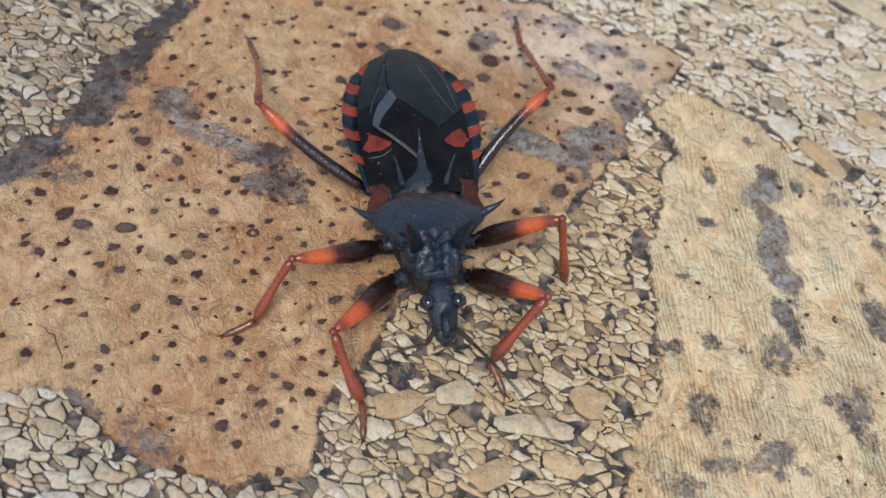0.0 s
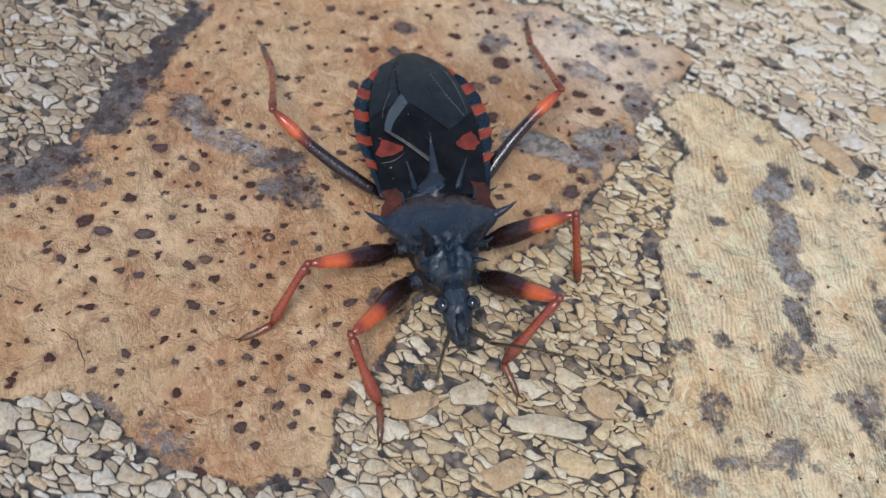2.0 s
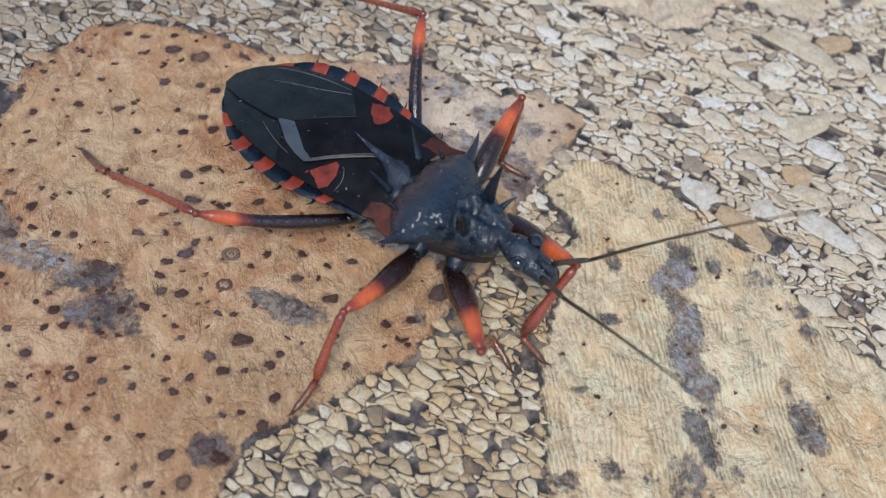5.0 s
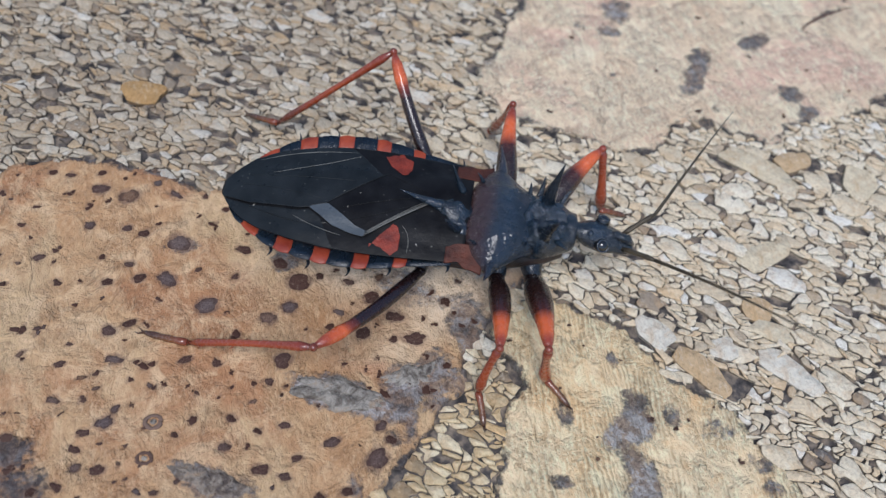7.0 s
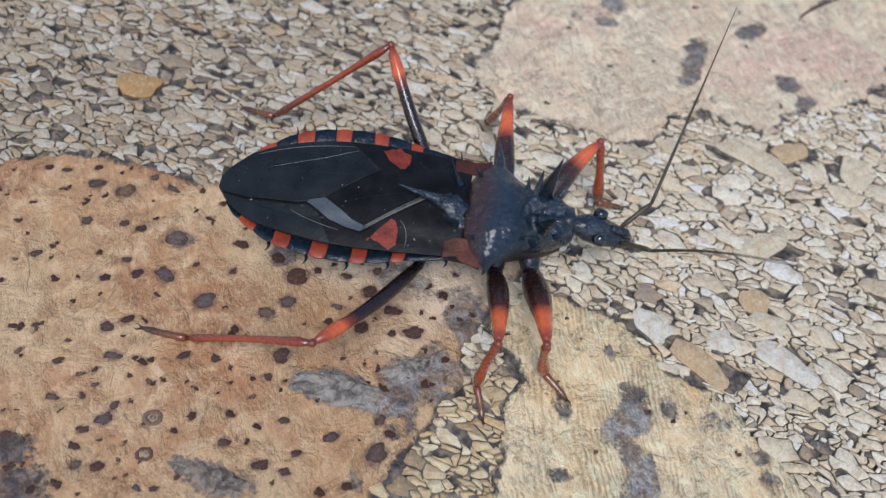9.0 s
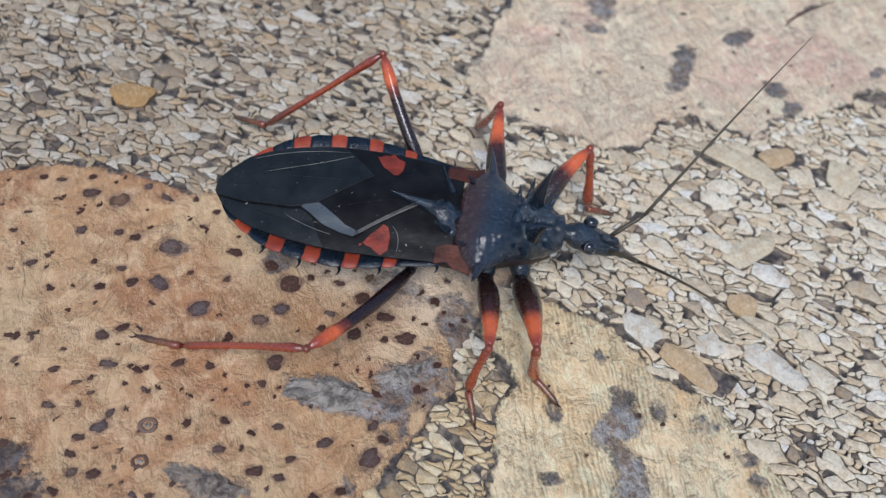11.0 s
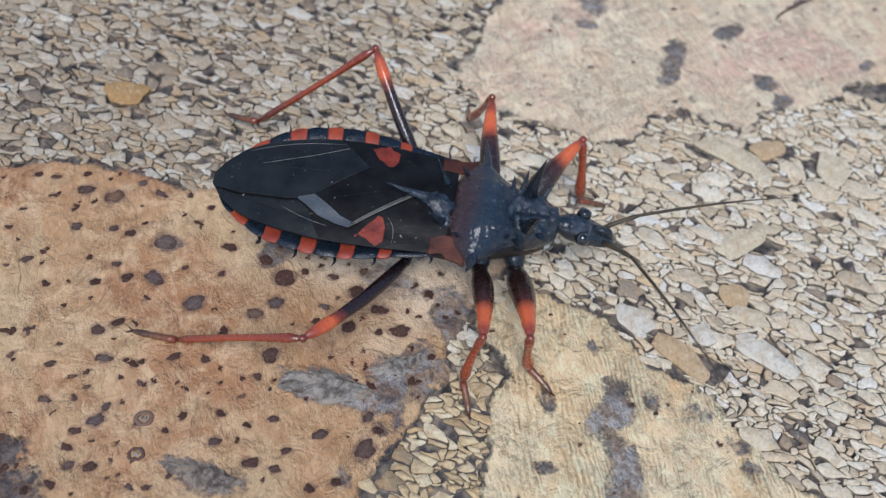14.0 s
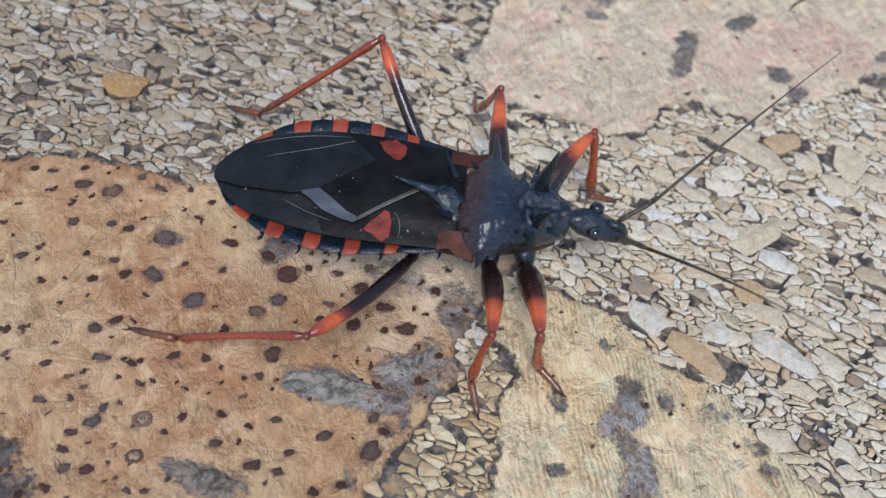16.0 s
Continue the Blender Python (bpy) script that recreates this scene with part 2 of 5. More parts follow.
def shell_material(name, dark, light, rough=0.3, sparkle=True, spec=0.5, coat=0.0, relief=0.16):
    n = Nodes(name)
    flat = n.coords()
    col = n.mix(n.grey(n.noise(flat, 500, 4), 0.35, 0.7), dark, light)
    fine = n.noise(flat, 2600, 4, 0.65)
    if sparkle:
        # tiny glints put into the colour as pale dots
        sparkle_dots = n.math("MULTIPLY", n.grey(n.noise(flat, 2600, 2), 0.72, 0.75, 0, 0.7), n.grey(n.noise(flat, 330, 3), 0.45, 0.6))
        col = n.mix(sparkle_dots, col, (0.45, 0.43, 0.38))
    rg = n.grey(n.noise(flat, 900, 4), 0.3, 0.7, rough - 0.1, rough + 0.1)
    return n.done(col, rg, n.bump(n.math("ADD", fine, n.noise(flat, 700, 4, 0.6)), relief * MM, 0.75), Specular_IOR_Level=spec, Coat_Weight=coat, Coat_Roughness=0.07, Coat_Normal=n.bump(n.noise(flat, 1100, 2, 0.5), relief * 1.3 * MM, 0.7))


def flake_material(name, tones):
    """Grainy dry crust: pale specks, brown and dark hollows."""
    n = Nodes(name)
    flat = n.coords()
    grit = n.noise(flat, 520, 7, 0.7, 1.0)
    lumps = n.noise(n.coords(shift=0.2), 1900, 4, 0.7)
    col = n.ramp(grit, *tones)
    col = n.mix(n.grey(lumps, 0.56, 0.7, 0, 0.35), col, (0.62, 0.58, 0.52))
    col = n.mix(n.grey(n.noise(n.coords(shift=0.6), 1200, 5, 0.7), 0.56, 0.66, 0, 0.6), col, (0.09, 0.07, 0.065))
    return n.done(col, 0.7, n.bump(n.math("ADD", grit, lumps), 0.0004, 0.9), Specular_IOR_Level=0.4)


def leg_material(name, length, bands):
    """Glossy leg cuticle whose colour goes in bands along the limb (its own z axis)."""
    n = Nodes(name)
    tc = n.tree.nodes.new("ShaderNodeTexCoord")
    sep = n.tree.nodes.new("ShaderNodeSeparateXYZ")
    n.put(sep.inputs[0], tc.outputs["Object"])
    flat = n.coords()
    along = n.math("DIVIDE", sep.outputs["Z"], length * MM)
    along = n.math("ADD", along, n.math("MULTIPLY", n.math("SUBTRACT", n.noise(flat, 700, 3), 0.5), 0.06))
    col = n.ramp(along, *bands)
    fine = n.noise(flat, 2200, 4, 0.65)
    col = n.mix(n.grey(fine, 0.5, 0.75, 0, 0.35), col, n.mix(0.6, col, (0.02, 0.008, 0.006)))
    return n.done(col, n.grey(fine, 0.3, 0.7, 0.16, 0.36), n.bump(n.math("ADD", fine, n.noise(n.coords((1, 1, 0.12)), 1500, 4)), 0.00012, 0.7), Specular_IOR_Level=0.5, Coat_Weight=0.6, Coat_Roughness=0.08)


def back_material():
    """The shell of the back: wine brown behind, blue-black in front, with dust and painted sparkles on it."""
    n = Nodes("back_shell")
    flat = n.coords()
    tc = n.tree.nodes.new("ShaderNodeTexCoord")
    sep = n.tree.nodes.new("ShaderNodeSeparateXYZ")
    n.put(sep.inputs[0], tc.outputs["Object"])
    along = n.math("ADD", n.math("MULTIPLY", sep.outputs["X"], 1000.0), n.math("MULTIPLY", n.noise(flat, 400, 4), 2.4))
    col = n.ramp(n.grey(along, 2.6, 7.0), (0.0, (0.055, 0.022, 0.02)), (0.3, (0.05, 0.027, 0.03)), (0.55, (0.020, 0.030, 0.048)), (0.8, (0.013, 0.030, 0.055)), (1.0, (0.009, 0.021, 0.039)))
    fine = n.noise(flat, 2300, 5, 0.7)
    # pale dots painted on for the small glints of the back
    col = n.mix(n.grey(n.noise(flat, 2700, 1), 0.75, 0.79, 0, 0.6), col, (0.5, 0.47, 0.42))
    col = n.mix(n.grey(n.noise(flat, 350, 4, 0.7), 0.55, 0.75, 0, 0.4), col, (0.10, 0.075, 0.07))
    return n.done(col, n.grey(n.noise(flat, 800, 4), 0.3, 0.7, 0.18, 0.4), n.bump(n.math("ADD", fine, n.noise(flat, 1100, 6, 0.72)), 0.00042, 0.95), Specular_IOR_Level=0.5, Coat_Weight=0.45, Coat_Roughness=0.08, Coat_Normal=n.bump(n.noise(flat, 900, 2, 0.5), 0.0004, 0.8))


BLACK, DEEP = (0.008, 0.005, 0.006), (0.026, 0.010, 0.007)
ORANGE, RUST = (0.66, 0.125, 0.035), (0.3, 0.05, 0.025)
cork_main = cork_material("spotted_cork", (0.555, 0.372, 0.20), (0.49, 0.275, 0.13), (0.41, 0.19, 0.085), 62, 0.3, 2.3, 2.4, 0.5)
cork_pale = cork_material("grained_cork", (0.81, 0.62, 0.378), (0.79, 0.55, 0.293), (0.72, 0.45, 0.218), 4, 0.68, 0.42, 0.8, 0.8)
cork_rosy = cork_material("rosy_cork", (0.785, 0.61, 0.41), (0.77, 0.56, 0.365), (0.75, 0.475, 0.345), 66, 0.4, 1.5, 0.9, 0.85)
chip_single = granule_material("cork_chip", False)
chip_joined = granule_material("cork_chips", True)
CHIP_TONES = {"cream": (0.78, 0.66, 0.46), "white": (0.86, 0.79, 0.65), "tan": (0.68, 0.48, 0.275), "orange": (0.56, 0.33, 0.13), "dark": (0.05, 0.056, 0.068)}
chip_tones = {k: granule_material("cork_chip_" + k, False, v) for k, v in CHIP_TONES.items()}
binder = binder_material()
pore_dust = pore_material()
shell = shell_material("blue_black_shell", (0.005, 0.011, 0.019), (0.012, 0.027, 0.047), 0.22, coat=0.35, relief=0.32)
rim_black = shell_material("rim_black_shell", (0.004, 0.008, 0.013), (0.009, 0.018, 0.031), 0.3, coat=0.2, relief=0.14)
# body shell darkened in colour for the shade on tall thorns; coxae share it
shaded_shell = shell_material("shaded_shell", (0.004, 0.007, 0.011), (0.009, 0.016, 0.026), 0.25, False, 0.4, coat=0.3)
shell_brown = shell_material("brown_black_shell", (0.012, 0.009, 0.009), (0.035, 0.022, 0.02), 0.38)
wing_skin = shell_material("wing_skin", (0.005, 0.005, 0.006), (0.013, 0.0135, 0.015), 0.42, True, 0.12, relief=0.04)
back_shell = back_material()
membrane = shell_material("wing_membrane", (0.0085, 0.0105, 0.0115), (0.017, 0.020, 0.022), 0.34, True, 0.25, relief=0.04)
wing_film = shell_material("wing_film", (0.05, 0.061, 0.072), (0.085, 0.099, 0.11), 0.35, False, relief=0.05)
wing_hem = shell_material("wing_hem", (0.035, 0.036, 0.034), (0.09, 0.09, 0.082), 0.4, False, relief=0.08)
wing_vein = shell_material("wing_vein", (0.10, 0.10, 0.09), (0.24, 0.23, 0.2), 0.4, False)
red_shell = shell_material("orange_red_shell", (0.24, 0.036, 0.02), (0.44, 0.08, 0.033), 0.42, False, relief=0.08)
eye_mat = shell_material("eye_shell", (0.004, 0.004, 0.005), (0.009, 0.010, 0.012), 0.12, False, coat=1.0, relief=0.0)
eye_ring = shell_material("eye_rim", (0.016, 0.022, 0.032), (0.035, 0.045, 0.06), 0.22, False, relief=0.05)
crust_grey = flake_material("grey_crust", ((0.36, (0.08, 0.062, 0.052)), (0.45, (0.20, 0.175, 0.145)), (0.54, (0.36, 0.33, 0.285)), (0.64, (0.33, 0.25, 0.18))))
flake_brown = flake_material("dry_flake", ((0.36, (0.055, 0.04, 0.035)), (0.46, (0.15, 0.115, 0.09)), (0.54, (0.30, 0.25, 0.20)), (0.64, (0.34, 0.23, 0.14))))
dull_red = shell_material("dull_red_shell", (0.025, 0.010, 0.009), (0.125, 0.035, 0.02), 0.55, False, 0.25)
spot_red = shell_material("spot_red_shell", (0.12, 0.018, 0.013), (0.36, 0.052, 0.027), 0.5, False, 0.3)
feeler = shell_material("feeler", (0.045, 0.034, 0.02), (0.105, 0.08, 0.046), 0.4, False)


# ---- mesh helpers ----
def part(name, bm, material, parent=None, label="", smooth=True):
    mesh = bpy.data.meshes.new(name)
    for f in bm.faces:
        f.smooth = smooth
    bm.to_mesh(mesh)
    bm.free()
    mesh.materials.append(material)
    ob = new(name, mesh)
    ob.parent = parent
    if label:
        tagged(ob, label)
    return ob


def loft(rings, sides=14, closed=True, square=1.0):
    """A skin over elliptic rings (centre, across, up, half width, half height), all in millimetres."""
    bm = bmesh.new()
    loops = []
    for c, u, v, a, b in rings:
        c, u, v = Vector(c), Vector(u), Vector(v)
        ways = [(math.cos(2 * math.pi * i / sides), math.sin(2 * math.pi * i / sides)) for i in range(sides)]
        loops.append([bm.verts.new((c + u * a * math.copysign(abs(p) ** square, p) + v * b * math.copysign(abs(q) ** square, q)) * MM) for p, q in ways])
    for p, q in zip(loops, loops[1:]):
        for i in range(sides):
            bm.faces.new((p[i], p[(i + 1) % sides], q[(i + 1) % sides], q[i]))
    if closed:
        bm.faces.new(loops[0][::-1])
        bm.faces.new(loops[-1])
    bmesh.ops.recalc_face_normals(bm, faces=bm.faces)
    return bm


def tube(points, radii, sides=10):
    """A round limb through points, in millimetres."""
    pts = [Vector(p) for p in points]
    rings = []
    for i, p in enumerate(pts):
        d = (pts[min(i + 1, len(pts) - 1)] - pts[max(i - 1, 0)]).normalized()
        side = d.cross(Vector((0, 0, 1)) if abs(d.z) < 0.9 else Vector((1, 0, 0))).normalized()
        rings.append((p, side, side.cross(d), radii[i], radii[i]))
    return loft(rings, sides)


def join(bm, other):
    mesh = bpy.data.meshes.new("tmp")
    other.to_mesh(mesh)
    other.free()
    bm.from_mesh(mesh)
    bpy.data.meshes.remove(mesh)
    return bm


def ball(c, r, u=14, v=9):
    bm = bmesh.new()
    bmesh.ops.create_uvsphere(bm, u_segments=u, v_segments=v, radius=1.0)
    for w in bm.verts:
        w.co = Vector((c[0] + w.co.x * r[0], c[1] + w.co.y * r[1], c[2] + w.co.z * r[2])) * MM
    return bm


def vnoise(x, y, scale, seed):
    """Smooth value noise on arrays, 0 to 1, with cells of that many millimetres."""
    x, y = np.asarray(x) / scale, np.asarray(y) / scale
    i, j = np.floor(x).astype(np.int64), np.floor(y).astype(np.int64)
    u, v = x - i, y - j
    u, v = u * u * (3 - 2 * u), v * v * (3 - 2 * v)

    def h(a, b):
        k = (a * 374761393 + b * 668265263 + seed * 1442695041) & 0xFFFFFFFF
        k = ((k ^ (k >> 13)) * 1274126177) & 0xFFFFFFFF
        return ((k ^ (k >> 16)) & 0xFFFFFF) / float(0xFFFFFF)

    return (h(i, j) * (1 - u) + h(i + 1, j) * u) * (1 - v) + (h(i, j + 1) * (1 - u) + h(i + 1, j + 1) * u) * v


def fbm(x, y, scale, seed, octaves=4):
    out, amp, tot = 0.0, 1.0, 0.0
    for k in range(octaves):
        out, tot = out + amp * vnoise(x, y, scale / 2 ** k, seed + 17 * k), tot + amp
        amp *= 0.55
    return out / tot - 0.5


def inside_distance(x, y, outline):
    """Distance in millimetres from the outline, positive inside."""
    best = np.full(x.shape, 1e9)
    inn = np.zeros(x.shape, bool)
    for (ax, ay), (bx, by) in zip(outline, outline[1:] + outline[:1]):
        dx, dy = bx - ax, by - ay
        t = np.clip(((x - ax) * dx + (y - ay) * dy) / (dx * dx + dy * dy), 0, 1)
        best = np.minimum(best, np.hypot(x - ax - t * dx, y - ay - t * dy))
        cross = (ay > y) != (by > y)
        inn ^= cross & (x < (bx - ax) * (y - ay) / (by - ay + 1e-12) + ax)
    return np.where(inn, best, -best)


def ragged(x, y, outline, seed):
    return inside_distance(x, y, outline) + 1.5 * fbm(x, y, 2.6, seed, 4) + 0.7 * fbm(x, y, 0.9, seed + 5, 2)


# ---- the cork board ----
# Outlines of the flat bark slices set into the board, in millimetres.
SPOTTED = [(-70, 12), (-58, 4), (-45.8, 0.3), (-43.2, 2.2), (-40.3, 5.1), (-39.5, 8.4), (-39, 13), (-35.6, 14.8), (-34.3, 18.2), (-30.8, 21.5), (-29, 25),
           (-24, 29.4), (-18, 30), (-11.8, 28.2), (-7.4, 25.6), (-0.6, 23.9), (9.1, 23.2), (13.9, 20), (16.5, 18.6), (21.1, 18.4), (24.8, 15.6),
           (23.6, 12.8), (19, 8.1), (16, 5), (14.8, 1.5), (11.2, -2.4), (6.5, -7), (3.5, -9.8), (-4.1, -13.2), (-9.5, -16.2), (-12.5, -21.5),
           (-15.3, -24.4), (-17, -27), (-17.2, -29.5), (-18.2, -31.8), (-24, -32), (-27, -31.3), (-30.4, -29.8), (-32.6, -28.4), (-34.1, -26.3), (-37.6, -23.7), (-42, -24), (-70, -26)]
GRAINED = [(4, -70), (5.6, -40), (7.1, -33.7), (9.0, -30.5), (9.2, -28.5), (11.9, -25), (12.8, -21.2), (13, -17.8), (13.7, -12.4), (15.5, -7.9), (17.5, -3), (17.9, 0.2), (20.2, 1.8), (18.9, 4.4), (17.8, 7.0), (20.4, 9.2),
           (23.3, 10.6), (28, 8), (31.4, 6.4), (32.6, 3.4), (33.8, 0.8), (36.7, -0.9), (38.7, -2.8), (39.1, -6), (40.8, -8), (42, -11.4), (52, -20), (66, -30), (70, -70)]
ROSY = [(40, 62), (29.8, 50.2), (26.8, 44.4), (23, 40), (23, 36.4), (25.7, 33), (29, 30.8), (33.6, 28.9), (36.3, 27.1), (40.9, 27.2), (44, 30.5), (47.5, 30.8), (49.7, 29.4), (55, 27.1),
        (58.4, 30.2), (64.2, 30.2), (72.2, 33.2), (95, 36), (110, 62)]

# Pores on the spotted slice that stand out: place and half length in millimetres.
WEST_PORES = [(-43.6, -4.6, 0.2), (-42.4, -5.6, 0.4), (-42.1, -9.2, 0.4), (-42, -10, 0.5), (-41.6, -4.6, 0.7), (-41, -23.7, 0.3), (-40.7, -10.8, 0.6), (-40.2, -20.4, 0.6), (-39.7, 0.7, 0.3), (-39.2, -6.8, 0.9), (-37.8, -5.1, 0.4),
    (-37.7, -13, 0.5), (-37.7, -2.4, 0.5), (-37.6, -7.9, 0.9), (-37.6, 1.6, 0.4), (-36.7, -21.6, 0.5), (-36.7, -11, 0.3), (-36.6, -6, 0.3), (-36.2, -17, 0.4), (-35.7, -1.6, 0.4), (-35.6, -12.1, 0.5), (-35.6, -4.3, 0.7),
    (-34.7, -10.3, 0.6), (-34.5, -21.8, 0.5), (-34.3, 2.8, 0.5), (-34.2, -20.2, 0.6), (-33.9, -12.6, 0.6), (-33.9, -8.3, 1.1), (-33.3, -1.6, 0.6), (-33.3, 1.6, 0.9), (-32.6, -0.4, 0.3), (-32.5, -25.5, 0.3), (-32.5, -9.3, 0.3)]
MIDWEST_PORES = [(-32.2, -16.3, 0.5), (-31.9, 11, 0.3), (-31.6, -6.5, 0.4), (-31.2, 0.3, 0.5), (-30.5, -5.3, 0.3), (-30.5, -3, 0.3), (-30, -0.7, 0.7), (-29.8, -9.1, 0.3), (-29.7, -11.7, 0.7), (-29.5, -2.7, 0.4), (-29.3, 9, 0.5),
    (-29.1, -15.7, 0.7), (-28.8, 4.8, 0.7), (-28.3, -11.1, 0.7), (-28.2, 6.2, 0.3), (-28.2, 14.7, 0.4), (-28, -4.2, 0.4), (-27.7, -5.8, 0.2), (-27.6, -30.5, 0.7), (-27.5, -29.6, 0.3), (-27.4, -16.5, 0.4), (-27.4, -13.1, 0.6),
    (-27.4, 7.5, 0.6), (-27.2, -9.1, 0.5), (-27.1, 5.3, 0.4), (-26.4, -21.2, 0.4), (-26.4, -6.5, 0.6), (-25.2, -1.2, 0.3), (-25.1, -10.5, 0.3), (-25.1, 4.5, 0.4), (-24.8, -25, 0.4), (-24.7, -23.2, 0.4), (-24.7, -2.8, 0.6)]
MIDDLE_PORES = [(-24.6, -27, 0.7), (-24.6, -8.3, 0.3), (-24.4, 8.7, 0.3), (-24.3, -20.8, 0.5), (-24.2, -11.8, 0.4), (-23.8, -4.3, 0.5), (-23.7, -19.5, 0.6), (-23.4, -28.6, 0.5), (-23, -8.1, 0.4), (-22.8, -21.4, 0.4), (-22.3, -23.9, 0.5),
    (-21.6, -25.2, 0.6), (-21.5, -11.6, 0.3), (-21.4, -7.5, 0.5), (-20.8, 18.3, 0.6), (-20.7, -22.8, 0.5), (-20.5, -27, 0.5), (-20.5, -9.4, 0.5), (-20.2, -25.9, 0.4), (-20.1, -30.9, 0.5), (-19.8, -14.1, 0.3), (-19.5, -23.7, 0.7),
    (-19.5, -5.6, 0.3), (-19.4, -3.3, 0.5), (-19.2, -12.5, 0.4), (-19.1, -25, 0.4), (-19, 15.4, 0.6), (-18.8, -19.6, 0.4), (-18.8, 27.6, 0.6), (-18.5, -2.3, 0.9), (-18.4, 4.2, 0.6), (-18.2, 7.4, 0.5), (-17.7, -24.4, 0.6)]
EAST_PORES = [(-17.5, 9.2, 0.4), (-17.4, -14.1, 0.4), (-16.7, 21.5, 0.6), (-16.5, -0.2, 0.6), (-16.4, 6, 0.4), (-16.3, -1.7, 0.5), (-16, 25.7, 0.9), (-15.9, 1.1, 0.6), (-15.5, -16, 0.5), (-14.9, 15.2, 0.6), (-14.7, -2.1, 0.7),
    (-14.5, 10.2, 0.7), (-14.4, 1.8, 0.8), (-13.9, 7.4, 0.8), (-13.6, 2.9, 0.5), (-13.4, 20.9, 0.5), (-13.4, 24.6, 1), (-13.1, -15, 0.5), (-13.1, 16.9, 0.5), (-12.8, 10.8, 0.7), (-12.2, 15.3, 0.7), (-11.9, 20.2, 0.6),
    (-10.8, 26, 0.5), (-10.5, -4.4, 0.4), (-10.5, 13, 0.4), (-9.8, 15, 1), (-9.1, 24.5, 0.7), (-8.8, 18.9, 1.2), (-8.2, 6.8, 0.7), (-7.1, 15.8, 0.4), (-6.4, 11.9, 1.1)]
FAR_EAST_PORES = [(-6.4, 24.1, 0.4), (-5.6, 6.2, 0.5), (-5.2, -1.3, 0.6), (-4.6, 1.1, 0.5), (-3.9, 14.7, 0.4), (-3, 17.6, 0.8), (-2.7, 2.4, 0.4), (-2.6, -0.2, 0.5), (-2.4, -3.5, 0.8), (-1.4, 4.1, 0.5), (-1.2, 10.2, 0.9),
    (-0.6, -4.3, 0.6), (-0.3, 0, 0.6), (-0.2, 6, 0.9), (0.2, 15.8, 0.8), (0.4, -2.9, 0.5), (0.7, 11.1, 0.8), (1.7, 13.7, 1.3), (2, -6.3, 0.5), (3.3, -1.9, 0.8), (3.6, 14.2, 0.5), (4.1, -6.1, 0.6),
    (5, 10.2, 0.6), (5.9, -3.9, 1.1), (6, 6.1, 1.3), (6.2, -6.8, 0.6), (6.2, 13.3, 0.6), (7.9, 11.5, 1), (9, 13.6, 0.5), (9.5, 6.8, 0.5), (11.3, 6.9, 0.8)]
# Stains: place, half length, half width, turn in degrees, strength, share of pale crust.
SPOTTED_STAINS = [(-38.4, 7.2, 4.8, 3.0, 62, 1.0, 0.1), (-35.8, 12.6, 3.4, 1.7, 50, 1.0, 0.0), (-44.2, -0.6, 4.8, 2.1, 30, 0.95, 0.1), (-40, -2.4, 2.6, 1.4, 0, 0.5, 0.3), (-30.6, 5.6, 3.0, 1.9, -50, 0.75, 0.4), (-27, 2.6, 3.6, 1.6, -25, 0.7, 0.8),
                  (-22.2, 0.0, 3.2, 1.5, -10, 0.8, 0.15), (-22.6, -2.8, 1.5, 1.2, 0, 0.8, 0.3), (-8.4, 18.5, 1.4, 0.8, 0, 0.8, 0.4), (1.2, 16.4, 2, 1.3, 40, 0.7, 0.3), (4.2, 2.3, 3.3, 1.4, -24, 1.0, 1.0),
                  (7.3, 1.0, 1.5, 0.9, -30, 0.9, 0.9), (10.6, 3.2, 2.6, 1.3, 10, 0.75, 0.7), (9.2, -0.3, 1.4, 0.8, -20, 0.9, 0.6), (11.5, 12.3, 3, 1.6, -30, 0.55, 0.9)]
MORE_SPOTTED_STAINS = [(-32.4, 18.4, 3.4, 1.2, 50, 1.0, 0.05), (-36, -25, 2.2, 1.0, -30, 0.7, 0.3), (-30.5, -28, 2.6, 1.6, -40, 0.5, 0.35), (-8, 27.0, 8, 0.7, -12, 0.6, 0.1), (13, 3.6, 1.9, 1.9, 0, 0.6, 0.6), (-6.2, -4.1, 3.2, 1.2, -28, 0.7, 0.6), (-20.0, -3.2, 2.4, 3.2, 0, 0.55, 0.1),
                       (18, 13.5, 2.6, 1.2, 20, 0.5, 0.9), (20.5, 10.5, 1.6, 1.2, 50, 0.6, 0.3)]
EAST_STAINS = [(16.0, 8.6, 1.6, 1.3, 0, 0.9, 0.35), (9.6, 1.0, 2.0, 1.2, 20, 0.8, 0.35), (6.0, 1.2, 1.2, 0.9, 0, 0.7, 0.3), (12.5, 4.5, 1.6, 1.0, 40, 0.75, 0.2), (-12.3, -15.8, 1.6, 1.2, -20, 0.7, 0.25), (10.5, 19.5, 3.2, 1.5, -20, 0.55, 1.0), (15.0, 15.6, 2.6, 1.8, 10, 0.6, 1.0), (6.0, 20.6, 2.0, 1.2, 0, 0.45, 1.0), (16.4, 8.7, 1.7, 2.4, 0, 0.7, 0.45), (16.5, 5.5, 1.3, 1.7, 0, 0.7, 0.6), (13.5, 10.6, 2.4, 1.1, -10, 0.5, 0.8), (11.8, 0.6, 2.2, 0.7, 30, 0.5, 0.35), (9.0, -2.1, 1.3, 0.8, 10, 0.65, 0.25), (4.8, -5.9, 0.7, 1.3, 0, 0.55, 0.3), (13.7, 2.5, 1.5, 1.1, 0, 0.6, 0.6)]
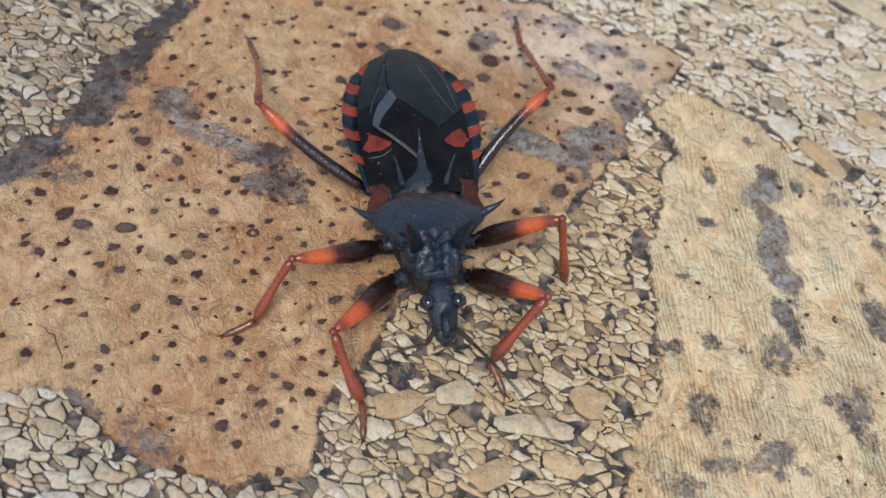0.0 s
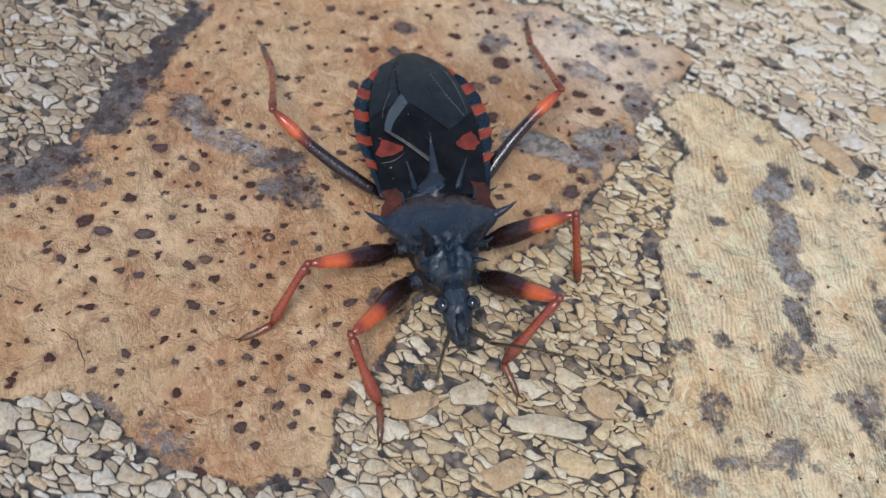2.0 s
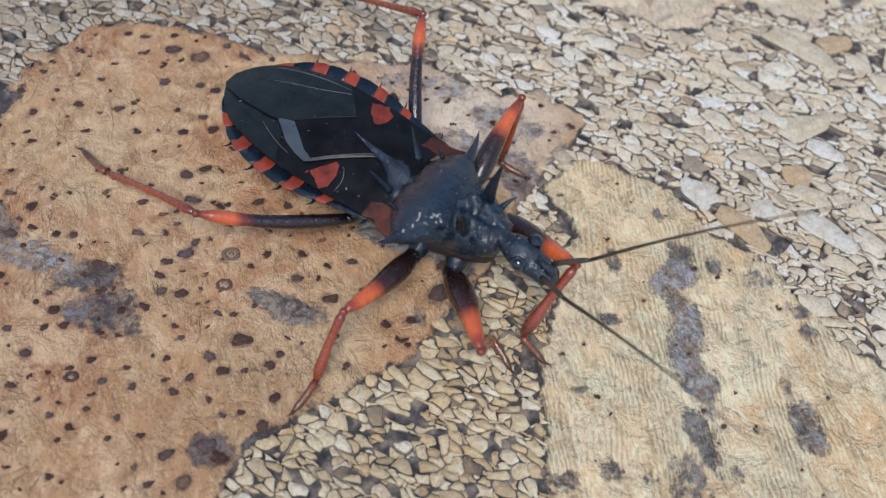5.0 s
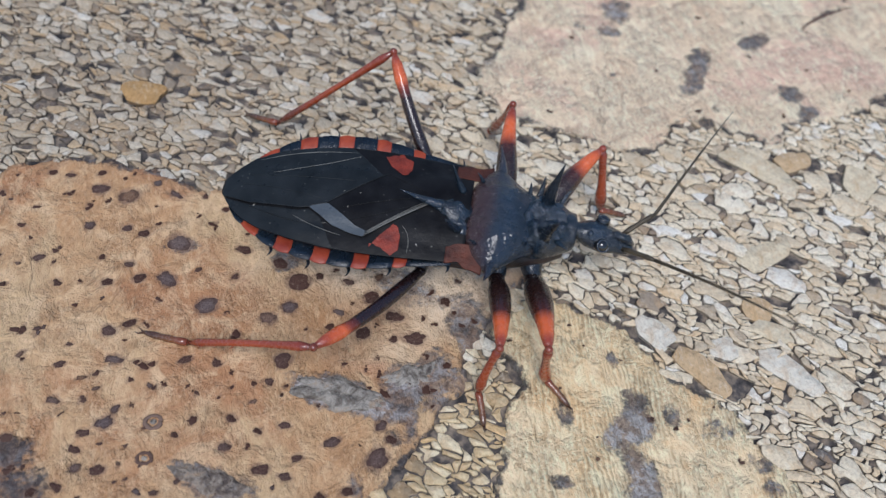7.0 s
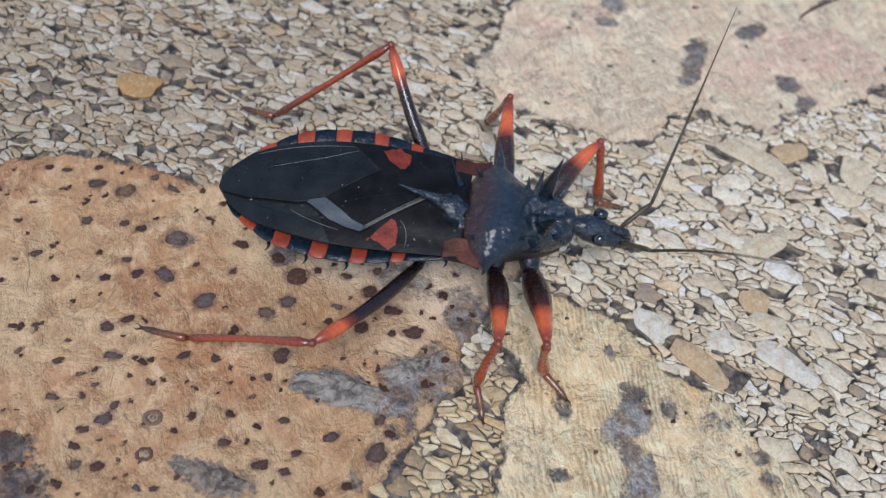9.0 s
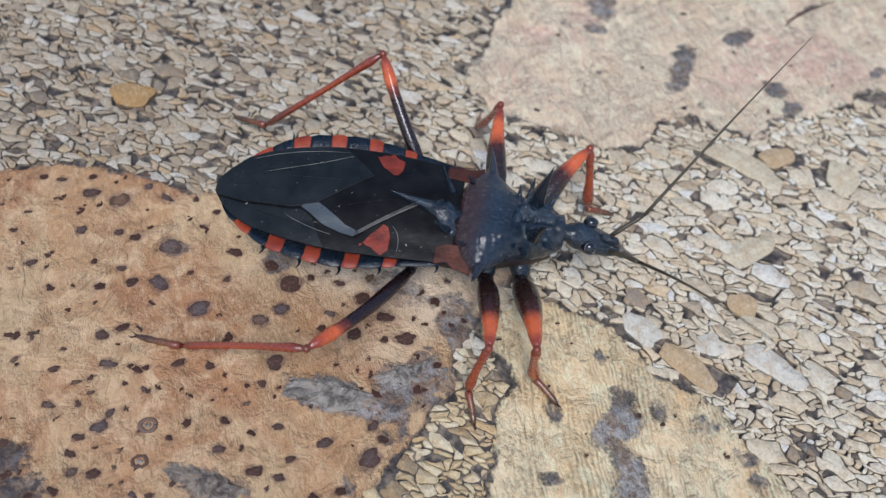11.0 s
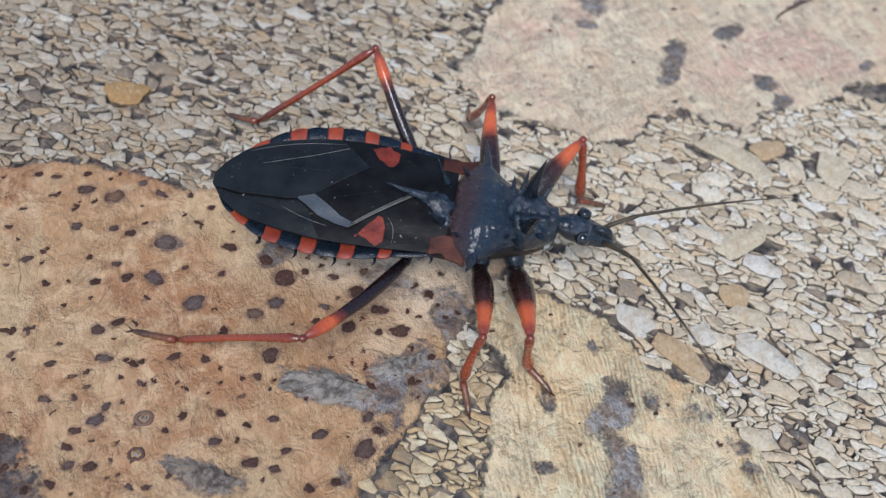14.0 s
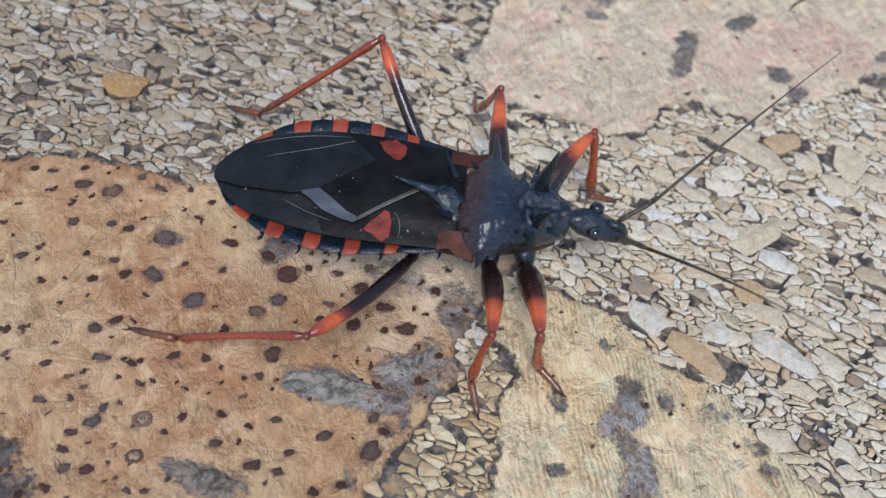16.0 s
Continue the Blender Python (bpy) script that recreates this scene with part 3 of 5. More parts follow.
GRAINED_STAINS = [(29.6, -1.4, 1.2, 1.0, 0, 0.8, 0.2), (28.9, -3.6, 1.5, 1.6, 0, 0.85, 0.9), (27.3, -4.2, 1.6, 1.0, 20, 0.8, 1.0), (28.4, -8, 1.4, 3.4, 10, 0.85, 0.95), (27.3, -13, 1.4, 3.2, 10, 0.85, 0.7), (26.2, -18.6, 1.0, 3.2, 12, 0.7, 0.4), 
                  (17, -31.9, 2.2, 0.8, 0, 0.65, 0.8), (21, -31.4, 2.0, 1.0, 15, 0.7, 0.8), (36, -18.8, 1.3, 2.2, 0, 0.65, 0.6)]
MORE_GRAINED_STAINS = [(15.4, -27.7, 1.0, 1.4, 0, 0.65, 0.2), (23.1, -1.5, 0.8, 1.2, 0, 0.75, 0.2), (30.3, -29.2, 1.2, 2.8, 0, 0.5, 0.3), (21.4, -7.4, 1.0, 0.5, -10, 0.8, 0.3), (17.4, -13.6, 0.9, 0.45, -10, 0.7, 0.5), (18.6, -20.5, 0.8, 1.0, 20, 0.6, 0.2), (36.5, -4.6, 1.6, 1.2, 30, 0.5, 0.6)]
ROSY_STAINS = [(42.2, 49.0, 1.7, 2.4, -20, 0.7, 0.6), (40.8, 46.0, 1.5, 0.9, -3, 0.7, 0.5), (37.3, 46.9, 0.7, 1.0, -3, 0.6, 0.3), (49.2, 38.4, 1.2, 4.0, -35, 0.9, 0.45), (50.8, 41.2, 1.2, 1.4, -20, 0.8, 0.3), (49.9, 40.9, 0.8, 0.8, -3, 0.8, 0.1), (58.8, 43.6, 2.2, 1.0, 25, 0.85, 0.3),
               (60.1, 34.9, 1.3, 1.3, 30, 0.85, 0.3), (61.0, 31.8, 1.5, 1.1, 40, 0.8, 0.4), (58.5, 28.7, 0.7, 1.6, -4, 0.7, 0.4), (24.7, 41.2, 0.8, 0.8, 0, 0.6, 0.5)]
MORE_ROSY_STAINS = [(44.2, 29.1, 0.8, 0.8, 0, 0.7, 0.3), (74.5, 36.5, 1.5, 0.8, 30, 0.7, 0.3), (49.6, 32.6, 0.5, 0.6, 0, 0.6, 0.3), (39.1, 38.6, 0.6, 0.4, 0, 0.5, 0.3), (70.5, 48.3, 3.0, 0.4, 26, 0.6, 0.1)]
# Brown patches of the grained slice: place and half sizes.
BROWN_PATCHES = [(15.6, -26.8, 1.5, 1.9), (24.5, -22.1, 1.6, 2.3), (12.2, -33.4, 2.1, 1.0), (30.0, -27.6, 1.8, 2.8), (21.3, -21.6, 0.6, 0.7), (28.5, -22.0, 0.7, 0.8), (15.0, -32.1, 0.8, 0.7), (21.1, -33.0, 0.7, 0.6), (35.2, -17.7, 0.8, 2.8), (23.5, -32.5, 0.6, 0.8),
                 (11.6, -24.5, 0.6, 0.8), (14.6, -20.9, 1.1, 0.9), (17.3, -30.1, 0.5, 0.5), (17.9, -20.8, 0.4, 0.7), (28.1, -26.5, 1.1, 0.6), (32.6, -3.0, 0.9, 1.0), (39.0, -8.0, 1.3, 1.1), (39.3, -10.1, 0.9, 1.1), (25.9, 5.2, 0.7, 0.4), (28.7, 3.0, 0.5, 0.8), (20.7, -27.0, 0.5, 0.5)]
BROWN_STAINS = [(x, y, a, b, -5, 0.6, 0.35) for x, y, a, b in BROWN_PATCHES]


def bark_slice(name, outline, material, label, stains, pores, seed, window, step=0.36):
    x0, y0, x1, y1 = window
    gx, gy = np.meshgrid(np.arange(x0, x1, step), np.arange(y0, y1, step))
    gx = gx + (vnoise(gx, gy, step * 1.1, seed + 70) - 0.5) * step * 0.5
    gy = gy + (vnoise(gx, gy, step * 1.3, seed + 71) - 0.5) * step * 0.5
    sd = ragged(gx, gy, outline, seed)
    z = 0.3 * fbm(gx, gy, 12, seed + 9, 3) + 0.1 * fbm(gx, gy, 1.6, seed + 3, 3)
    dip = np.zeros(gx.shape)
    for px, py, r, s, turn in pores:
        near = (abs(gx - px) < 3 * r) & (abs(gy - py) < 3 * r)
        if not near.any():
            continue
        c, q = math.cos(turn), math.sin(turn)
        dx, dy = gx[near] - px, gy[near] - py
        d = np.hypot((dx * c + dy * q) / r, (dy * c - dx * q) / (r * s)) + 0.5 * fbm(gx[near], gy[near], r * 0.9, seed + 31, 2)
        dip[near] = np.maximum(dip[near], np.clip((1.25 - d) / 0.45, 0, 1))
    z = z - 0.14 * dip
    stain, bloom = np.zeros(gx.shape), np.zeros(gx.shape)
    for px, py, a, b, turn, power, crust in stains:
        c, q = math.cos(radians(turn)), math.sin(radians(turn))
        dx, dy = gx - px, gy - py
        d = np.hypot((dx * c + dy * q) / a, (dy * c - dx * q) / b) + 0.9 * fbm(gx, gy, 1.8, seed + 41, 3)
        spread = np.clip((1.5 - d) / 0.85, 0, 1)
        stain, bloom = np.maximum(stain, power * spread), np.maximum(bloom, crust * spread)
    z = z + 0.34 * (bloom - 0.5) * stain * (0.5 + vnoise(gx, gy, 0.8, seed + 90))
    # north-east patch: pale cork plus haze painted in
    pale_haze = np.clip(1.25 - np.hypot((gx - 11.5) / 11.5, (gy - 17.0) / 10.5) + 0.8 * fbm(gx, gy, 5.0, seed + 61, 4), 0, 1)
    # two broad patches where the slice turns darker and browner
    browned = np.zeros(gx.shape)
    for px, py, a, b in ((3.0, 9.5, 9.0, 5.5), (-11.0, -13.0, 8.5, 8.0)):
        browned = np.maximum(browned, np.clip(1.1 - np.hypot((gx - px) / a, (gy - py) / b) + 1.1 * fbm(gx, gy, 3.0, seed + 62, 4), 0, 1))
    stain = np.maximum(stain, (0.25 + 0.75 * vnoise(gx, gy, 3.0, seed + 55)) * np.clip((0.95 - sd) / 0.75, 0, 1))
    edge = np.clip(1 - sd / 0.55, 0, 1)
    z = np.where(sd > 0, z - 0.12 * edge ** 2, -0.8)
    ok = sd > -step * 0.9
    index = np.full(gx.shape, -1, np.int64)
    cells = ok[:-1, :-1] & ok[1:, :-1] & ok[:-1, 1:] & ok[1:, 1:]
    used = np.zeros(gx.shape, bool)
    for a, b in ((0, 0), (1, 0), (0, 1), (1, 1)):
        used[a:used.shape[0] - 1 + a, b:used.shape[1] - 1 + b] |= cells
    index[used] = np.arange(used.sum())
    verts = np.stack([gx[used], gy[used], z[used]], 1) * MM
    r, c = np.nonzero(cells)
    faces = np.stack([index[r, c], index[r, c + 1], index[r + 1, c + 1], index[r + 1, c]], 1)
    mesh = bpy.data.meshes.new(name)
    mesh.from_pydata(verts.tolist(), [], faces.tolist())
    spotted = 1.0 if name.endswith("spotted") else 0.0
    for key, values in (("stain", stain), ("bloom", bloom), ("pore", dip), ("pale_haze", pale_haze * spotted), ("browned", browned * spotted)):
        layer = mesh.attributes.new(key, "FLOAT", "POINT")
        layer.data.foreach_set("value", values[used].astype(np.float32))
    mesh.polygons.foreach_set("use_smooth", np.ones(len(faces), bool))
    mesh.materials.append(material)
    return tagged(new(name, mesh), label, "cork slice", kind="structure")


# Round pores close by the south and east rims of the spotted slice.
SOUTH_PORES = [(-9.9, -6.8, 1.0), (-11.4, -9.4, 0.7), (-12.4, -8.0, 0.6), (-13.9, -9.7, 0.5), (-15.1, -10.8, 0.55), (-15.7, -7.9, 0.35), (-7.7, -9.2, 0.55), (-6.9, -8.3, 0.5), (-7.4, -12.0, 0.55), (-9.7, -9.5, 0.35), (-11.4, -13.1, 0.35), (-8.4, -14.2, 0.6), (-12.4, -11.7, 0.45),
               (-10.0, -13.0, 0.35), (-15.5, -15.8, 0.7), (-14.2, -18.0, 0.75), (-16.7, -17.9, 0.45), (-14.6, -6.2, 0.35), (-11.7, -4.2, 0.35), (-17.5, -3.1, 0.6), (-12.6, -15.4, 0.9), (-11.6, -16.4, 0.8)]
RIM_PORES = [(9.9, 9.3, 0.9), (11.4, 6.9, 1.0), (9.5, 7.0, 0.45), (6.9, 7.9, 0.8), (6.8, -3.7, 1.05), (8.1, -2.2, 0.55), (7.5, -0.9, 0.6), (8.1, 11.5, 0.8), (14.7, 10.4, 0.6)]


def apart(pores, others):
    """The pores that touch none of the others."""
    return [p for p in pores if all(math.hypot(p[0] - q[0], p[1] - q[1]) > p[2] + q[2] for q in others)]


def scatter_pores(named, count, window, outline, seed, small, big, gap):
    """The pores that stand out, and finer ones strewn between them: x, y, half length, slimness, turn."""
    rnd = random.Random(seed)
    out = [(x, y, r * 1.02, rnd.uniform(0.55, 0.9), rnd.uniform(-0.9, 0.6)) for x, y, r in named]
    tries = 0
    while len(out) < count and tries < 20000:
        tries += 1
        x, y = rnd.uniform(window[0], window[2]), rnd.uniform(window[1], window[3])
        r = small + (big - small) * rnd.random() ** 2.2
        if inside_distance(np.array([x]), np.array([y]), outline)[0] < 1.2:
            continue
        if any(math.hypot(x - p[0], y - p[1]) < gap * (r + p[2]) + 0.25 for p in out):
            continue
        out.append((x, y, r, rnd.uniform(0.45, 0.95), rnd.uniform(-1.0, 0.7)))
        for _ in range(rnd.choice((0, 0, 0, 1, 2))):
            a, q = rnd.uniform(0, 6.28), r * rnd.uniform(0.45, 0.8)
            out.append((x + 1.25 * r * math.cos(a), y + 1.1 * r * math.sin(a), q, rnd.uniform(0.5, 1.0), rnd.uniform(-1.5, 1.5)))
    return out


bb = bmesh.new()
bmesh.ops.create_cube(bb, size=1.0)
for v in bb.verts:
    v.co = Vector((v.co.x * 0.9 + 0.01, v.co.y * 0.9 + 0.01, -0.0066 + v.co.z * 0.0125))
bmesh.ops.bevel(bb, geom=list(bb.edges), offset=0.0012, segments=2, affect="EDGES")
ground = part("ground", bb, binder, smooth=False)
tagged(ground, "pressed cork board with dark binder between the chips", "cork board", kind="structure")

VIEW = (-57.0, -43.0, 88.0, 58.0)
spotted_pores = scatter_pores(SOUTH_PORES + RIM_PORES + apart(WEST_PORES + MIDWEST_PORES + MIDDLE_PORES + EAST_PORES + FAR_EAST_PORES, SOUTH_PORES + RIM_PORES), 640, (-52, -33, 24, 30), SPOTTED, 3, 0.2, 0.62, 1.15)
grained_pores = scatter_pores([], 90, (8, -40, 44, 10), GRAINED, 5, 0.13, 0.36, 2.4)
rosy_pores = scatter_pores([], 26, (24, 28, 88, 56), ROSY, 6, 0.15, 0.5, 5.0)
slices = [
    (bark_slice("bark_slice_spotted", SPOTTED, cork_main, "tan cork bark slice dotted with dark brown pores", SPOTTED_STAINS + MORE_SPOTTED_STAINS + EAST_STAINS, spotted_pores, 11, (-66, -34, 27, 33)), spotted_pores),
    (bark_slice("bark_slice_grained", GRAINED, cork_pale, "pale yellow cork slice with wavy grain and grey stains", GRAINED_STAINS + MORE_GRAINED_STAINS + BROWN_STAINS, grained_pores, 23, (3, -52, 66, 13)), grained_pores),
    (bark_slice("bark_slice_rosy", ROSY, cork_rosy, "smooth pinkish cork slice with purple-grey stains", ROSY_STAINS + MORE_ROSY_STAINS, rosy_pores, 37, (19, 24, 98, 62)), rosy_pores),
]


# ---- cork chips ----
def chip_cells(seed, window, size, coarse):
    """Uneven cells that fill the window, large and small by turns: a middle and its corners."""
    rnd = random.Random(seed)
    x0, y0, x1, y1 = window
    nx, ny = int((x1 - x0) / size), int((y1 - y0) / size)
    grid, pts = {}, []

    def drop(x, y, r, clear):
        i, j = int((x - x0) / size), int((y - y0) / size)
        k = int((r + 1.85) / size) + 1
        for a in range(i - k, i + k + 1):
            for b in range(j - k, j + k + 1):
                for q in grid.get((a, b), ()):
                    if math.hypot(q[0] - x, q[1] - y) < (r + q[2]) * clear:
                        return
        p = (x, y, r)
        grid.setdefault((i, j), []).append(p)
        pts.append((i, j, p))

    area = (x1 - x0) * (y1 - y0)
    for share, lo, hi, clear in ((0.17, 0.85, 1.7, 1.0), (0.2, 0.55, 0.85, 1.0), (0.5, 0.32, 0.58, 0.93), (2.8, 0.12, 0.3, 0.88)):
        for _ in range(int(area * share)):
            x, y, r, chance = rnd.uniform(x0, x1), rnd.uniform(y0, y1), rnd.uniform(lo, hi), rnd.random()
            if r < 0.58 or chance < ((0.3 if r > 0.85 else 0.8) if coarse(x, y) else 0.03 if r > 0.85 else 0.4):
                drop(x, y, r, clear)
    cells = []
    reach = int(3.6 / size) + 1
    for i, j, p in pts:
        m = p[2] + 0.9
        poly = [(p[0] - m, p[1] - m), (p[0] + m, p[1] - m), (p[0] + m, p[1] + m), (p[0] - m, p[1] + m)]
        near = [q for a in range(i - reach, i + reach + 1) for b in range(j - reach, j + reach + 1) for q in grid.get((a, b), ()) if q is not p]
        near.sort(key=lambda q: (q[0] - p[0]) ** 2 + (q[1] - p[1]) ** 2)
        for q in near[:34]:
            dx, dy = q[0] - p[0], q[1] - p[1]
            d = math.hypot(dx, dy)
            dx, dy = dx / d, dy / d
            cut = (d * d + p[2] * p[2] - q[2] * q[2]) / (2 * d) - rnd.choice((0.0, 0.02, 0.03, 0.045, 0.08))
            res = []
            for k in range(len(poly)):
                u, v = poly[k - 1], poly[k]
                su = (u[0] - p[0]) * dx + (u[1] - p[1]) * dy - cut
                sv = (v[0] - p[0]) * dx + (v[1] - p[1]) * dy - cut
                if (su <= 0) != (sv <= 0):
                    t = su / (su - sv)
                    res.append((u[0] + t * (v[0] - u[0]), u[1] + t * (v[1] - u[1])))
                if sv <= 0:
                    res.append(v)
            poly = res
            if len(poly) < 3:
                break
        if len(poly) >= 3 and rnd.random() > ((0.1 if coarse(p[0], p[1]) else 0.2) if p[2] < 0.3 else 0.015 if p[2] < 0.6 else 0.0):
            cells.append((p, poly))
    return cells


def warped(x, y):
    """Shifts places unevenly, so that the joints between chips wander."""
    x, y = np.asarray(x), np.asarray(y)
    dx = 1.1 * fbm(x, y, 2.0, 51, 2) + 1.2 * fbm(x, y, 0.9, 53, 2)
    dy = 1.1 * fbm(x, y, 2.0, 61, 2) + 1.2 * fbm(x, y, 0.9, 63, 2)
    return x + dx, y + dy


def rounded(poly):
    """The corners of a cell cut twice, after its long sides were halved."""
    out = []
    for (ax, ay), (bx, by) in zip(poly, poly[1:] + poly[:1]):
        out.append((ax, ay))
        if math.hypot(bx - ax, by - ay) > 0.8:
            out.append(((ax + bx) / 2, (ay + by) / 2))
    for cut in (0.18, 0.25):
        cur = out
        if len(cur) > 14 and cut == 0.25:
            break
        out = []
        for (ax, ay), (bx, by) in zip(cur, cur[1:] + cur[:1]):
            if math.hypot(bx - ax, by - ay) < 0.1:
                out.append(((ax + bx) / 2, (ay + by) / 2))
                continue
            out.append((ax + (bx - ax) * cut, ay + (by - ay) * cut))
            out.append((bx - (bx - ax) * cut, by - (by - ay) * cut))
    return out


RIM_STEPS = ((0.0, None, 1.0), (0.005, 0.12, 1.0), (0.03, 0.045, 0.55), (0.09, 0.0, 0.0))


def chip_shape(poly, rnd, lumpy=0.0):
    """Corners and faces of one chip, in millimetres round its own middle: a low cushion with a worn rim."""
    n = len(poly)
    cx, cy = sum(p[0] for p in poly) / n, sum(p[1] for p in poly) / n
    top = rnd.uniform(-0.12 - 0.2 * lumpy, 0.05) if rnd.random() < 0.95 else rnd.uniform(-0.4, -0.15)
    tx, ty = rnd.uniform(-0.1, 0.1), rnd.uniform(-0.1, 0.1)
    verts = []
    for inset, drop, _ in RIM_STEPS:
        for x, y in poly:
            dx, dy = x - cx, y - cy
            k = max(0.3, 1 - inset / max(0.1, math.hypot(dx, dy)))
            dx, dy = dx * k, dy * k
            verts.append((dx, dy, -0.75 if drop is None else top - drop + tx * dx + ty * dy + rnd.uniform(-0.012, 0.012) * (1 + 2.5 * lumpy)))
    verts.append((0.0, 0.0, top + rnd.uniform(-0.04, 0.07) + 0.07 * lumpy))
    last = len(RIM_STEPS) - 1
    faces = []
    for k in range(n):
        m = (k + 1) % n
        for r in range(last):
            faces.append((r * n + k, r * n + m, (r + 1) * n + m, (r + 1) * n + k))
        faces.append((last * n + k, last * n + m, (last + 1) * n))
    return (cx, cy), verts, faces


def chip_mesh(verts, faces, tones, straws, rims, material, name):
    mesh = bpy.data.meshes.new(name)
    mesh.from_pydata(verts, [], faces)
    for key, values in (("tone", tones), ("straw", straws), ("rim", rims)):
        mesh.attributes.new(key, "FLOAT", "POINT").data.foreach_set("value", np.array(values, np.float32))
    mesh.polygons.foreach_set("use_smooth", np.ones(len(faces), bool))
    mesh.materials.append(material)
    return mesh


# Large chips that stand out among the rest: place, half length, half width, turn in degrees, tone.
BIG_CHIPS = [(51.5, 23.9, 4.5, 1.4, -40, "cream"), (55.9, 24.6, 2.2, 1.4, 12, "tan"), (62.4, 21.1, 1.8, 2.4, -33, "cream"), (47.7, 12.8, 3.3, 1.3, 19, "cream"), (44.5, 6.6, 1.5, 1.4, -31, "tan"), (33.6, 5.3, 2.0, 1.4, -49, "white"),
             (39.6, 3.0, 1.3, 1.2, -7, "white"), (36.8, 1.0, 3.1, 1.2, -53, "tan"), (45.1, 0.2, 3.3, 1.3, -50, "white"), (45.1, 4.3, 2.1, 1.0, -24, "cream"), (-12.6, 38.3, 2.2, 1.7, -23, "orange"), (0.7, -28.0, 3.4, 0.9, -11, "cream"),
             (-3.4, -31.8, 1.9, 1.1, 21, "tan"), (5.8, -25.9, 1.6, 1.4, -35, "tan"), (-5.6, -24.8, 1.7, 1.1, 8, "cream"), (-10.6, -25.6, 2.1, 1.2, 10, "tan"), (-10.1, -22.9, 1.2, 1.2, -2, "dark")]


def covers(chip, x, y, grow=1.0):
    cx, cy, a, b, turn, _ = chip
    c, q = math.cos(radians(turn)), math.sin(radians(turn))
    dx, dy = x - cx, y - cy
    return (abs((dx * c + dy * q) / (a * grow)) ** 2.6 + abs((dy * c - dx * q) / (b * grow)) ** 2.6) < 1


def big_chip(chip, rnd):
    cx, cy, a, b, turn, tone = chip
    c, q = math.cos(radians(turn)), math.sin(radians(turn))
    bumps = [rnd.uniform(0, 6.28) for _ in range(3)]
    poly = []
    for i in range(26):
        w = 2 * math.pi * i / 26
        u, v = math.cos(w), math.sin(w)
        k = 1 + 0.09 * math.cos(3 * w + bumps[0]) + 0.06 * math.cos(5 * w + bumps[1]) + rnd.uniform(-0.04, 0.04)
        u, v = a * k * math.copysign(abs(u) ** 0.75, u), b * k * math.copysign(abs(v) ** 0.75, v)
        poly.append((cx + u * c - v * q, cy + u * q + v * c))
    (mx, my), vs, fs = chip_shape(poly, rnd)
    low = vs[-1][2]
    vs = [(x, y, z if z < -0.7 else z - low + 0.06) for x, y, z in vs]
    ob = new("cork_chip", chip_mesh([(x * MM, y * MM, z * MM) for x, y, z in vs], fs, [0.0] * len(vs), [0.0] * len(vs), [r[2] for r in RIM_STEPS for _ in poly] + [0.0], chip_tones[tone], "cork_chip"))
    ob.parent = ground
    ob.location = (mx * MM, my * MM, 0)


